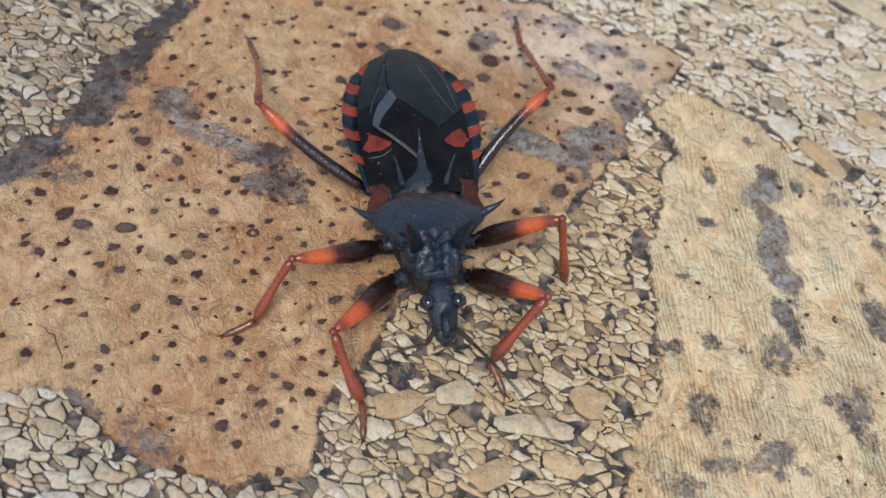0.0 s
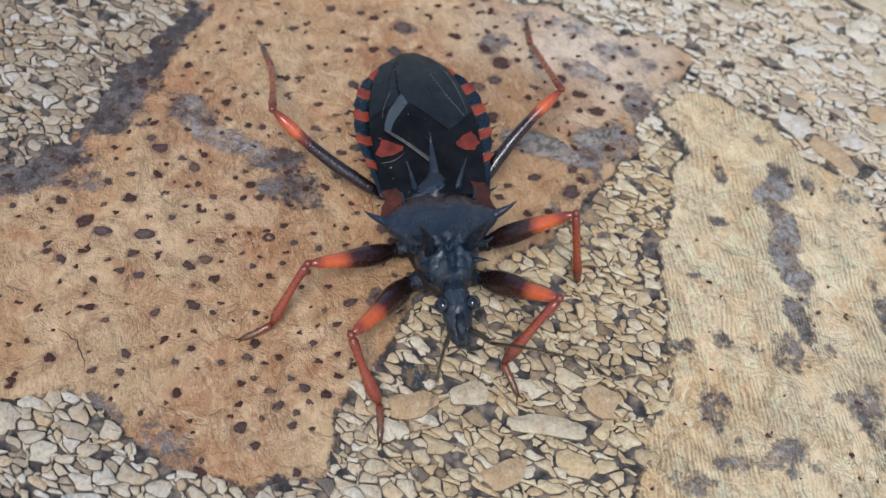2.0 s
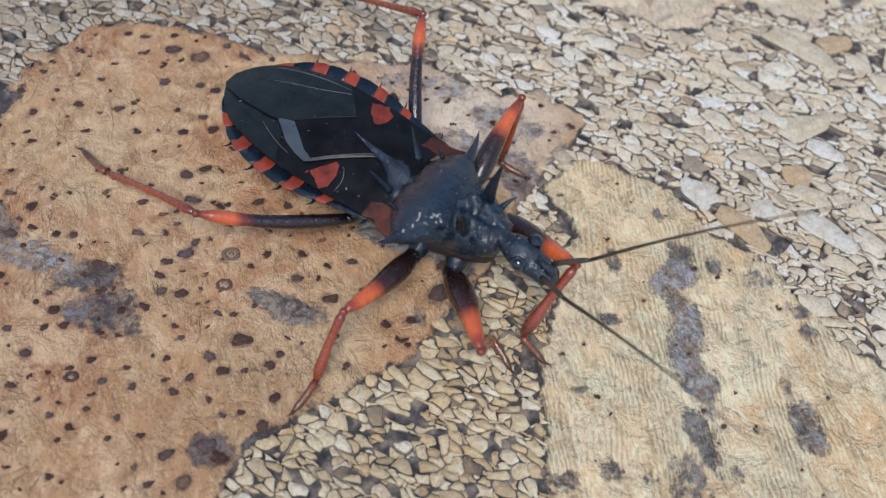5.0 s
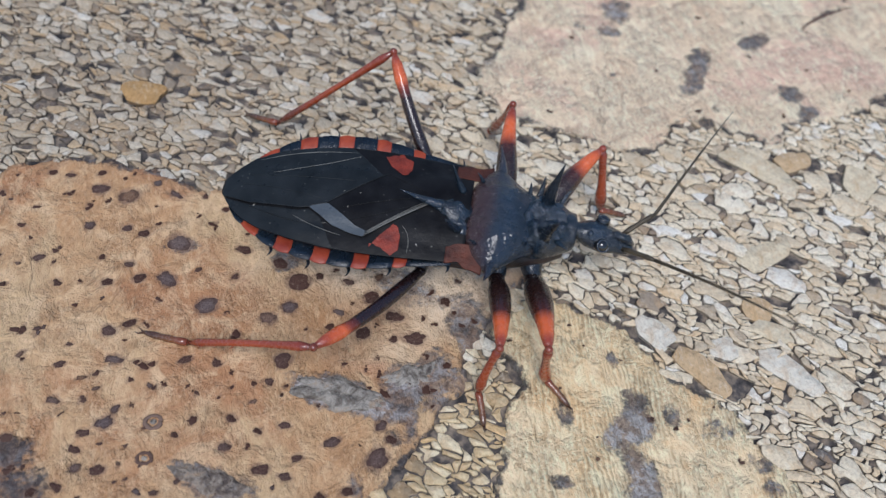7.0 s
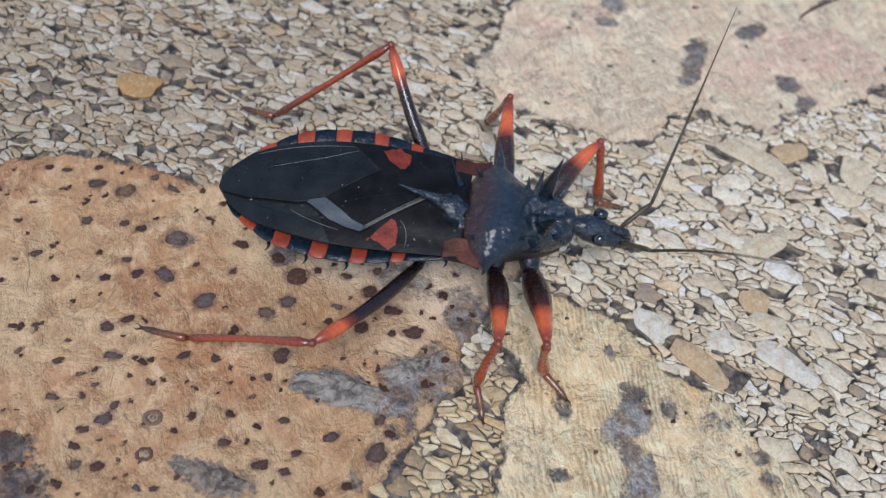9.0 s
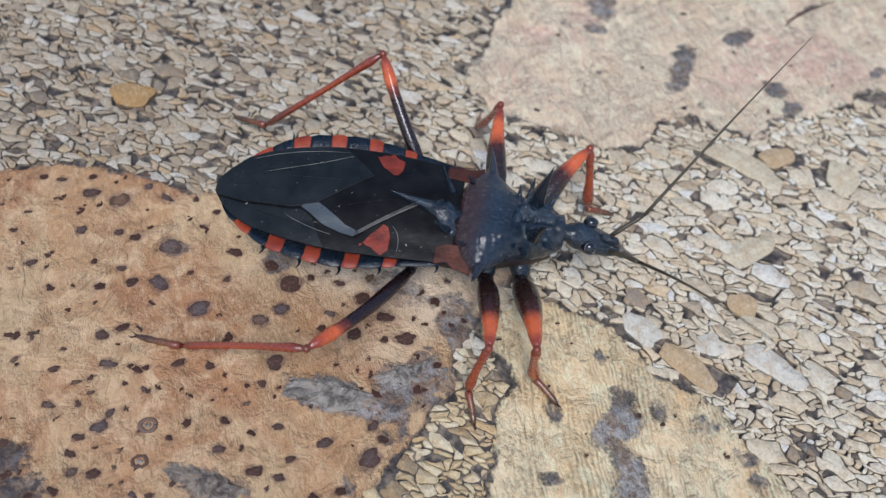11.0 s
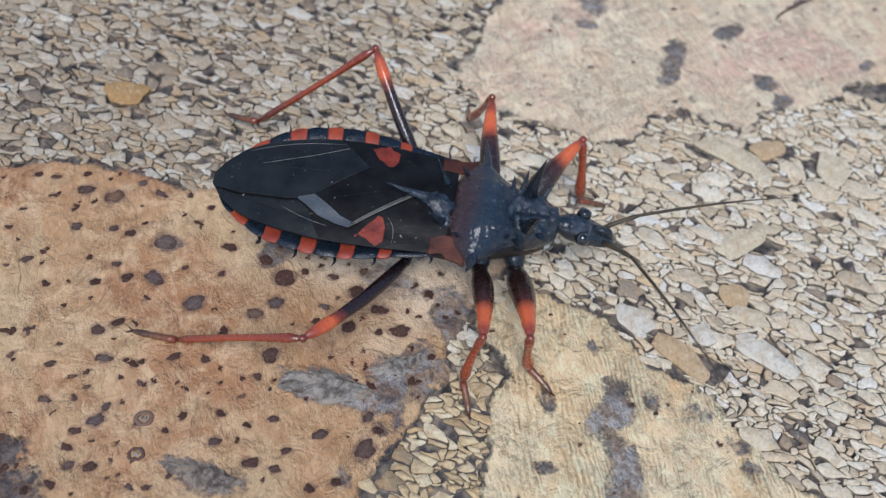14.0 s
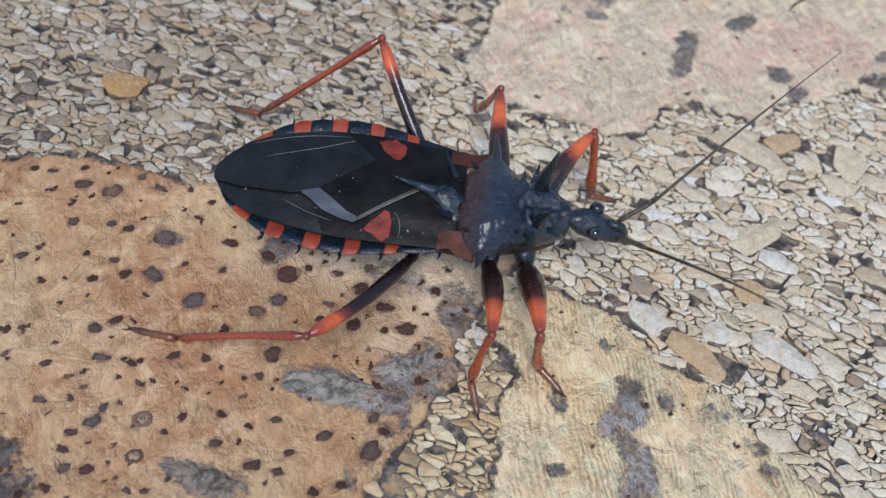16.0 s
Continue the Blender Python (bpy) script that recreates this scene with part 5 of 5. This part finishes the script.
DARK_BANDS = [(0.0, BLACK), (0.42, DEEP), (0.56, (0.06, 0.014, 0.008)), (0.65, (0.5, 0.095, 0.03)), (0.7, ORANGE), (0.82, ORANGE), (0.92, RUST), (1.0, (0.2, 0.035, 0.014))]
HIND_BANDS = [(0.0, BLACK), (0.64, (0.02, 0.007, 0.007)), (0.72, (0.22, 0.04, 0.02)), (0.77, ORANGE), (0.88, (0.5, 0.09, 0.03)), (0.94, RUST), (1.0, (0.16, 0.03, 0.014))]
TIBIA_BANDS = [(0.0, (0.12, 0.025, 0.016)), (0.1, (0.24, 0.04, 0.018)), (0.55, (0.31, 0.055, 0.018)), (0.85, (0.24, 0.042, 0.016)), (1.0, (0.13, 0.028, 0.014))]


def legs(bug):
    femur_mats = {k: leg_material(k + "_femur_cuticle", LENGTHS[k][0], HIND_BANDS if k == "hind" else DARK_BANDS) for k in LENGTHS}
    tibia_mats = {k: leg_material(k + "_tibia_cuticle", LENGTHS[k][1], TIBIA_BANDS) for k in LENGTHS}
    foot_mat = leg_material("tarsus_cuticle", 3.0, [(0.0, (0.2, 0.04, 0.016)), (0.5, (0.16, 0.06, 0.022)), (1.0, (0.07, 0.03, 0.016))])
    femur_radii = {"fore": (0.55, 0.95, 1.12, 1.16, 1.1, 0.98, 0.84, 0.7, 0.62, 0.48, 0.2), "mid": (0.5, 0.8, 0.95, 0.98, 0.94, 0.86, 0.76, 0.64, 0.56, 0.45, 0.2),
                   "hind": (0.45, 0.55, 0.6, 0.62, 0.6, 0.58, 0.55, 0.52, 0.6, 0.5, 0.2)}
    tibia_radii = {"fore": (0.2, 0.44, 0.4, 0.38, 0.38, 0.4, 0.45, 0.54, 0.6, 0.5, 0.2), "mid": (0.2, 0.4, 0.36, 0.34, 0.34, 0.35, 0.38, 0.43, 0.48, 0.4, 0.2),
                   "hind": (0.2, 0.42, 0.36, 0.32, 0.3, 0.3, 0.3, 0.31, 0.34, 0.36, 0.18)}
    out = {}
    for side in ("right", "left"):
        for k in ("fore", "mid", "hind"):
            lf, lt, ls = (LEFT_LENGTHS if side == "left" else LENGTHS)[k]
            femur = limb(lf, femur_radii[k], 0.5 if k == "hind" else 0.25)
            join(femur, ball((0, 0, lf), (0.36, 0.36, 0.36), 12, 8))
            join(femur, ball((0, 0, 0.1), (0.5, 0.5, 0.6) if k == "hind" else (0.75, 0.75, 0.8), 12, 8))
            tibia = limb(lt, tibia_radii[k], -0.15, 12)
            foot = limb(ls, (0.3, 0.36, 0.29, 0.34, 0.27, 0.32, 0.26, 0.16), 0.06, 8)
            for s in (1, -1):
                join(foot, spine([(s * 0.05, 0, ls - 0.05), (s * 0.3, 0.05, ls + 0.35), (s * 0.34, -0.15, ls + 0.6)], 0.09))
            if k == "hind":
                rnd = random.Random(5)
                for i in range(14):
                    a = rnd.uniform(0, 6.28)
                    z = lt * (0.25 + 0.7 * i / 14)
                    join(tibia, spine([(0.25 * math.cos(a), 0.25 * math.sin(a), z), (0.6 * math.cos(a), 0.6 * math.sin(a), z + 0.4)], 0.035))
            hx, hy, hz = HIPS[k]
            hy = hy if side == "left" else -hy
            coxa = tube([(hx - 0.5, hy * 0.25, hz + 0.7), (hx - 0.2, hy * 0.6, hz + 0.3), (hx, hy * 0.9, hz), (hx + 0.05, hy * 1.04, hz - 0.05)], [1.15, 1.05, 0.8, 0.45] if k != "hind" else [1.0, 0.85, 0.62, 0.35], 12)
            part("coxa", coxa, shaded_shell, bug)
            out[side, k] = (part("femur", femur, femur_mats[k], bug, "black %s femur with an orange band" % k),
                            part("tibia", tibia, tibia_mats[k], bug, "rust-red %s tibia" % k),
                            part("tarsus", foot, foot_mat, bug, "brown %s foot with two claws" % k))
    return out


FEELER_ROOT = {"right": (15.0, -0.75, 0.3), "left": (15.0, 0.75, 0.3)}
SCAPE, LASH = 3.4, 21.0


def feelers(bug):
    out = {}
    for side in ("right", "left"):
        scape = limb(SCAPE, (0.2, 0.24, 0.22, 0.21, 0.24, 0.14), 0.08, 8)
        lash = limb(LASH, (0.16, 0.15, 0.14, 0.13, 0.12, 0.11, 0.1, 0.085, 0.07, 0.06, 0.052, 0.044, 0.03), 0.5, 8)
        out[side] = (part("feeler_base", scape, feeler, bug, "stout dark feeler base"), part("feeler", lash, feeler, bug, "long thin brown feeler"))
    return out


build_chips()
for ob, spots in slices:
    rnd = random.Random(9)
    shapes = []
    for k in range(16):
        bm = bmesh.new()
        n = 22
        mid = bm.verts.new((0, 0, 0.05))
        prev = [mid]
        lean = rnd.uniform(0, 6.28)
        rnd_k = (rnd.uniform(0, 0.3), rnd.uniform(0.03, 0.26), rnd.uniform(0, 0.15))
        wob = [rnd.uniform(0.88, 1.1) * (1 + rnd_k[0] * math.cos(4 * math.pi * i / n + lean) + rnd_k[1] * math.cos(6 * math.pi * i / n + 2.7 * lean) + rnd_k[2] * math.cos(10 * math.pi * i / n + 1.3 * lean)) for i in range(n)]
        rings = [[bm.verts.new((wob[i] * q * math.cos(2 * math.pi * i / n), wob[i] * q * math.sin(2 * math.pi * i / n), zz + rnd.uniform(-0.1, 0.1))) for i in range(n)] for q, zz in ((0.6, 0.08), (1.08, -0.3))]
        for i in range(n):
            bm.faces.new((mid, rings[0][i], rings[0][(i + 1) % n]))
            bm.faces.new((rings[0][i], rings[1][i], rings[1][(i + 1) % n], rings[0][(i + 1) % n]))
        mesh = bpy.data.meshes.new("pore")
        for f in bm.faces:
            f.smooth = True
        bm.to_mesh(mesh)
        bm.free()
        mesh.materials.append(pore_dust)
        shapes.append(mesh)
    tops = np.array([v.co for v in ob.data.vertices])
    crumbs = bmesh.new()
    for k, (x, y, r, s, turn) in enumerate(spots):
        reach = max(r * 0.6, 0.34) * MM
        near = tops[(abs(tops[:, 0] - x * MM) < reach) & (abs(tops[:, 1] - y * MM) < reach)]
        if not len(near):
            continue
        shape = rnd.choice(shapes)
        m = Matrix.LocRotScale((x * MM, y * MM, near[:, 2].mean() + 0.08 * MM), Euler((0, 0, turn)), (r * 0.85 * MM, r * s * 0.85 * MM, 0.2 * MM))
        if k < 290:
            p = new("pore", shape)
            p.parent = ob
            p.matrix_basis = m
        else:
            start = len(crumbs.verts)
            crumbs.from_mesh(shape)
            crumbs.verts.ensure_lookup_table()
            for v in crumbs.verts[start:]:
                v.co = m @ v.co
    if crumbs.verts:
        tagged(part("small_pores", crumbs, pore_dust, ob), "small dark pores strewn over the cork", kind="stuff")
    else:
        crumbs.free()

# dry raised patches stuck on the spotted slice
def dry_patch(name, label, category, x, y, a, b, turn, high, material, seed, pointed):
    tops = np.array([v.co for v in slices[0][0].data.vertices]) / MM
    base = tops[(abs(tops[:, 0] - x) < 1) & (abs(tops[:, 1] - y) < 1), 2].mean()
    bm = bmesh.new()
    rings = []
    for i in range(13):
        q = i / 12
        row = []
        for k in range(56):
            w = 2 * math.pi * k / 56
            u, v = math.cos(w), math.sin(w)
            wob = 1 + 1.1 * float(fbm(u * 2.2, v * 2.2, 1.0, seed, 3)) + pointed * max(0.0, -u) ** 10
            px, py = a * u * q * wob, b * v * q * wob
            h = high * (1 - q ** 4) * (0.8 + 2.6 * float(fbm(px, py, 1.1, seed + 4, 4))) - 0.16 * q
            row.append(bm.verts.new(Vector((px, py, h)) * MM))
        rings.append(row)
    for p, q in zip(rings, rings[1:]):
        for k in range(56):
            bm.faces.new((p[k], q[k], q[(k + 1) % 56], p[(k + 1) % 56]))
    bmesh.ops.remove_doubles(bm, verts=bm.verts, dist=0.000002)
    bmesh.ops.recalc_face_normals(bm, faces=bm.faces)
    ob = part(name, bm, material)
    ob.matrix_world = pose(x * MM, y * MM, (base + 0.08) * MM, 0, 0, turn)
    return tagged(ob, label, category)


dry_patch("crust_patch", "pale grey crumbly crust stuck on the tan cork", "crust", 4.4, 2.2, 3.4, 1.45, -20, 0.5, crust_grey, 13, 0.0)
dry_patch("crust_patch", "small grey crumbly crust beside a larger one", "crust", 10.6, 3.4, 2.3, 1.0, 12, 0.25, crust_grey, 29, 0.0)
dry_patch("bark_flake", "dry grey-brown pointed bark flake lying on the cork", "bark flake", -6.2, -4.1, 2.9, 1.1, -28, 0.35, flake_brown, 21, 0.45)

# round pores with a pale plug inside a dark ring
def ring_pore(x, y, r, seed):
    ob = slices[0][0]
    tops = np.array([v.co for v in ob.data.vertices]) / MM
    z = tops[np.argmin((tops[:, 0] - x) ** 2 + (tops[:, 1] - y) ** 2), 2] + 0.04
    rnd = random.Random(seed)
    line = [(x + r * (1 + rnd.uniform(-0.12, 0.12)) * math.cos(a), y + 0.85 * r * (1 + rnd.uniform(-0.12, 0.12)) * math.sin(a), z) for a in (2 * math.pi * i / 20 for i in range(20))]
    ring = tube(line + line[:1], [rnd.uniform(0.1, 0.22) for _ in range(21)], 6)
    for v in ring.verts:
        v.co.z = z * MM + (v.co.z - z * MM) * 0.45
    part("pore_ring", ring, pore_dust, ob)
    part("pore_plug", ball((x, y, z - 0.02), (r * 0.45, r * 0.38, 0.1), 12, 7), crust_grey, ob)


for x, y, r, seed in ((-10.6, 1.4, 0.62, 3), (-11.2, -1.6, 0.55, 4), (-32.2, -3.9, 0.55, 5), (-22.8, -8.9, 0.4, 6)):
    ring_pore(x, y, r, seed)

# thin dark cracks in the bark
for ob, points in ((slices[0][0], ((-39.8, -17.7), (-38.9, -18.5), (-38.3, -19.0), (-37.9, -19.8), (-37.6, -20.6), (-37.2, -21.5))), (slices[2][0], ((65.8, 45.2), (67.2, 46.5), (69.4, 47.7), (72.2, 48.9), (75.0, 49.6)))):
    tops = np.array([v.co for v in ob.data.vertices]) / MM
    line = []
    for i in range(len(points) * 4 - 3):
        (ax, ay), (bx, by) = points[i // 4], points[min(i // 4 + 1, len(points) - 1)]
        x, y = ax + (bx - ax) * (i % 4) / 4, ay + (by - ay) * (i % 4) / 4
        x, y = x + 0.5 * float(fbm(x, y, 0.8, 66, 2)), y + 0.5 * float(fbm(x, y, 0.8, 67, 2))
        line.append((x, y, tops[np.argmin((tops[:, 0] - x) ** 2 + (tops[:, 1] - y) ** 2), 2]))
    last = len(line) - 1
    wide = 0.05 if ob is slices[0][0] else 0.16
    part("crack", tube(line, [wide * (0.3 + math.sin(math.pi * (i + 0.5) / (last + 1))) for i in range(last + 1)], 6), pore_dust, ob)

bug = new("assassin_bug", None)
tagged(bug, "blue-black assassin bug with orange-banded legs on cork", "insect")
abdomen(bug)
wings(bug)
thorax(bug)
head(bug)
LEGS = legs(bug)
FEELERS = feelers(bug)

# ---- movement ----
# The body: seconds, place in millimetres, heading, pitch and roll in degrees.
BODY = [
    (0.0, -7.66, -6.84, 3.32, -87.6, 7.95, 1.67), (3.05, -7.62, -6.84, 3.32, -86.7, 7.95, 1.67), (3.3, -5.56, -5.65, 3.37, -80.98, 6.93, 3.11), (3.5, -4.63, -5.36, 3.6, -76.38, 7.31, 3.06),
    (3.7, -3.77, -4.48, 3.57, -73.78, 6.99, 4.02), (4.0, -1.31, -1.59, 4.14, -64.63, 6.76, 5.34), (4.2, 0.52, 0.1, 4.22, -59.03, 6.54, 6.2), (4.5, 1.37, 1.51, 4.44, -54.58, 7.81, 6.72),
    (4.7, 2.05, 2.44, 4.92, -50.69, 8.59, 6.58), (5.4, 6.59, 6.63, 5.39, -39.44, 7.12, 6.81), (6.1, 11.98, 11.79, 5.96, -25.1, 5.66, 7.04), (6.7, 15.17, 14.72, 6.4, -17.4, 5.1, 7.4),
    (9.2, 15.17, 14.72, 6.45, -17.4, 5.0, 7.4), (11.3, 15.37, 14.91, 6.4, -19.4, 5.0, 8.1), (16.0, 15.57, 15.01, 6.35, -19.6, 5.0, 8.6)]
# Each leg: seconds, ankle in millimetres, swing of the knee, heading of the foot in degrees.
STEPS = {
    ("right", "fore"): [(0, -13.54, -25.76, 0.65, 38.4, -90), (3.35, -13.25, -25.87, 0.79, 36.7, -92), (3.5, -5.95, -21.02, 3.7, 46.3, -40), (3.7, -3.55, -18.19, 0.73, 48.9, -80), (4.0, -3.05, -18.4, 0.76, 30.2, -95), (4.5, -2.75, -18.57, 0.82, 19.1, -92),
        (4.7, 6.05, -13.64, 5.54, 45.6, -45), (4.85, 10.45, -8.79, 1.06, 38.3, -60), (5.35, 10.45, -8.97, 1.01, 22.1, -70), (5.55, 16.45, -3.04, 1.04, 26.7, -60), (6.2, 16.45, -3.2, 1.09, 12.6, -60), (6.45, 21.95, 1.4, 0.69, 11.6, -57),
        (16, 21.95, 1.4, 0.69, 11.6, -57)],
    ("left", "fore"): [(0, -2.7, -22.76, 1.41, -40.2, -66), (3.1, -2.7, -22.75, 1.41, -40.1, -66), (3.3, -2.08, -22.32, 1.11, -47.6, -77), (3.7, -1.23, -21.76, 1.0, -63.7, -85), (3.95, 11.3, -11.73, 2.6, -15.1, -15), (4.2, 12.63, -10.29, 1.99, -12.5, -15),
        (4.7, 12.89, -9.12, 1.58, -33.3, -48), (5.05, 12.93, -9.07, 1.37, -45.5, -50), (5.3, 22.16, 3.46, 0.97, -20.0, -30), (5.85, 22.23, 3.54, 0.96, -43.7, -30), (6.15, 31.64, 18.96, 0.95, -17.3, -8), (16, 31.64, 18.96, 0.95, -17.3, -8)],
    ("right", "mid"): [(0, -22.28, -18.32, 0.89, 16.1, -160), (3.1, -22.28, -18.33, 0.9, 15.9, -160), (3.3, -17.19, -14.35, 0.81, 5.0, -146), (3.75, -17.41, -14.5, 0.45, 2.0, -145), (3.95, -9.92, -12.43, 0.86, 4.1, -130), (4.25, -9.93, -12.56, 0.49, -0.2, -137),
        (4.45, -4.34, -11.08, 0.7, 5.9, -145), (4.7, -4.15, -11.31, 0.82, 9.8, -145), (5.05, -4.16, -11.35, 0.85, 8.3, -130), (5.25, 5.63, -5.58, 0.87, 0.4, -110), (5.8, 5.61, -5.64, 0.91, -2.0, -100), (6.05, 15.8, 0.74, 1.02, -6.9, -88),
        (16, 15.8, 0.74, 1.02, -6.9, -88)],
    ("left", "mid"): [(0, 4.87, -15.2, 2.02, -7.6, 95), (3.3, 5.08, -15.01, 1.92, -19.5, 80), (3.5, 11.49, -7.44, 3.42, 7.6, 40), (3.7, 10.9, -7.87, 3.02, 7.7, 30), (4.05, 11.21, -7.65, 2.92, -5.2, 15), (4.2, 17.02, 8.51, 1.63, 7.9, -10),
        (4.4, 13.92, 8.88, 0.83, 4.0, -15), (4.7, 14.33, 9.58, 0.53, 1.1, -40), (5.3, 14.36, 9.79, 0.63, 1.3, -30), (5.55, 22.27, 28.98, 1.83, 8.4, 60), (16, 22.28, 29.84, 2.23, 8.6, 80)],
    ("right", "hind"): [(0, -23.01, 11.66, 1.0, -42.9, 106), (3.0, -23.01, 11.66, 1.0, -42.9, 106), (3.5, -23.2, 12.21, 0.98, -51.6, 104), (4.2, -23.12, 11.92, 0.95, -57.0, 108), (4.5, -22.05, 10.89, 0.94, -52.8, 122), (4.7, -21.4, 10.26, 0.73, -47.7, 127),
        (5.0, -21.32, 10.23, 0.72, -51.4, 127), (5.25, -14.06, 10.1, 0.71, -51.3, 140), (6.0, -13.87, 10.0, 0.68, -52.7, 150), (6.3, -7.97, 8.1, 0.48, -55.7, 157), (16, -7.97, 8.1, 0.48, -55.7, 157)],
    ("left", "hind"): [(0, 5.27, 16.14, 0.5, 35.8, 88), (3.0, 5.27, 16.14, 0.5, 35.8, 88), (3.5, 5.33, 16.28, 0.58, 34.9, 120), (4.0, 4.67, 15.7, 1.07, 32.1, 190), (4.25, 4.19, 15.21, 1.52, 31.7, 190), (4.5, 5.91, 23.42, 3.56, 28.4, 100),
        (4.7, 1.04, 29.35, 2.2, 28.8, 120), (4.85, 0.89, 31.5, 1.82, 31.2, 140), (16, 0.52, 31.29, 2.03, 37.0, 143)],
}
# Each feeler: seconds, heading and rise in degrees in the body's own space.
SWEEP = {
    "right": [(0.0, -30, 48), (0.6, -15, 51), (1.5, -18, 51), (1.8, -18, 51), (2.1, -15, 42), (2.4, -15, 33), (2.7, -15, 33), (3.0, -15, 33), (3.3, -18, 51), (3.7, -21, 39), (4.0, -27, 42), (4.2, -30, 33),
        (4.5, -27, 57), (4.7, -24, 45), (5.4, -20, 14), (6.8, -72, 57), (7.0, -51, 39), (7.4, -42, 33), (7.7, -57, 42), (8.0, -60, 45), (8.3, -60, 45), (8.6, -33, 42), (9.0, -57, 57), (9.2, -51, 60),
        (10.2, -20, 4), (11.3, -84, 66), (12.0, -87, 48), (12.5, -72, 33), (14.5, -69, 33), (14.8, -63, 45), (15.7, -45, 36), (16.0, -51, 42)],
    "left": [(0.0, 3, 39), (0.6, 0, 39), (0.9, 3, 42), (1.2, 30, 48), (1.5, 33, 45), (1.8, 36, 42), (2.1, 15, 48), (2.4, 12, 45), (2.7, 12, 45), (3.0, 9, 48), (3.3, 30, 54), (3.7, 0, 54),
        (4.0, -6, 60), (4.2, -3, 63), (4.5, 3, 66), (5.6, 30, 20), (6.8, 75, 6), (7.0, 63, -18), (7.4, 63, -24), (7.7, 63, -24), (8.0, 63, 9), (8.3, 63, 12), (9.0, 72, 12), (9.2, 72, 9),
        (10.3, 40, 18), (11.3, 57, 24), (11.5, 51, 42), (12.0, 18, -18), (12.5, 33, -24), (14.5, 27, -21), (14.8, 54, -6), (15.5, 51, 0), (16.0, 45, 15)],
}


def between(rows, t):
    if t <= rows[0][0]:
        return rows[0][1:]
    for p, q in zip(rows, rows[1:]):
        if t <= q[0]:
            a = (t - p[0]) / (q[0] - p[0])
            return [u + (v - u) * a for u, v in zip(p[1:], q[1:])]
    return rows[-1][1:]


def stepping(rows, t):
    """The ankle goes in an arc when it steps, and holds still between."""
    for p, q in zip(rows, rows[1:]):
        if t <= q[0]:
            a = (t - p[0]) / (q[0] - p[0])
            far = math.hypot(q[1] - p[1], q[2] - p[2])
            arc = min(2.2, far * 0.22) * math.sin(math.pi * a) if far > 2.5 and max(p[3], q[3]) < 3 else 0
            v = [u + (w - u) * a for u, w in zip(p[1:], q[1:])]
            v[2] += arc
            return v
    return list(rows[-1][1:])


def aimed(a, b, side):
    """The pose at a whose z axis points to b."""
    z = (b - a).normalized()
    x = side.cross(z).normalized()
    y = z.cross(x)
    m = Matrix((x, y, z)).transposed().to_4x4()
    m.translation = a * MM
    return m


def body_pose(t):
    x, y, z, yaw, pitch, roll = between(BODY, t)
    return pose(x, y, z, roll, -pitch, yaw)


def leg_poses(side, kind, t):
    lf, lt, ls = (LEFT_LENGTHS if side == "left" else LENGTHS)[kind]
    hx, hy, hz = HIPS[kind]
    hip = Vector((hx, hy if side == "left" else -hy, hz))
    ax, ay, az, swing, heading = stepping(STEPS[side, kind], t)
    m = body_pose(t)
    back = m.inverted()
    h, a = m @ hip, Vector((ax, ay, az))
    d = a - h
    far = min(max(d.length, abs(lf - lt) * 1.01), (lf + lt) * 0.997)
    u = d.normalized()
    along = (lf * lf - lt * lt + far * far) / (2 * far)
    high = math.sqrt(max(lf * lf - along * along, 0))
    up = (Vector((0, 0, 1)) - u * u.z).normalized()
    knee = h + u * along + (up * math.cos(radians(swing)) + u.cross(up) * math.sin(radians(swing))) * high
    ankle = h + u * far
    tip = ankle + Vector((math.cos(radians(heading)), math.sin(radians(heading)), 0)) * ls
    tip.z = min(max(0.15, ankle.z - 1.2), ankle.z + 0.2)
    hip_b, knee_b, ankle_b, tip_b = back @ h, back @ knee, back @ ankle, back @ tip
    plane = (knee_b - hip_b).cross(ankle_b - knee_b).normalized()
    return aimed(hip_b, knee_b, plane), aimed(knee_b, ankle_b, plane), aimed(ankle_b, tip_b, plane)


def feeler_poses(side, t):
    heading, rise = (radians(v) for v in between(SWEEP[side], t))
    root = Vector(FEELER_ROOT[side])
    s = 1 if side == "left" else -1
    way = Vector((math.cos(heading) * math.cos(rise), math.sin(heading) * math.cos(rise), math.sin(rise)))
    first = (way * 0.5 + Vector((0.75, s * 0.35, 0.35))).normalized()
    elbow = root + first * SCAPE
    return aimed(root, root + first, Vector((0, 0, 1))), aimed(elbow, elbow + way, Vector((0, 0, 1)))


def motions():
    steps = [0.0, 1.0, 2.0, 2.9] + [3.0 + 0.1 * i for i in range(41)] + [7.3, 9.0, 12.0, 16.0]
    rows = []
    for t in steps:
        m = body_pose(t)
        m.translation = m.translation * MM
        rows.append((t, m))
    walk(bug, rows)
    for (side, kind), bits in LEGS.items():
        poses = [leg_poses(side, kind, t) for t in steps]
        for k, ob in enumerate(bits):
            walk(ob, [(t, p[k]) for t, p in zip(steps, poses)])
    swings = [0.2 * i for i in range(81)]
    for side, bits in FEELERS.items():
        poses = [feeler_poses(side, t) for t in swings]
        for k, ob in enumerate(bits):
            walk(ob, [(t, p[k]) for t, p in zip(swings, poses)])


motions()
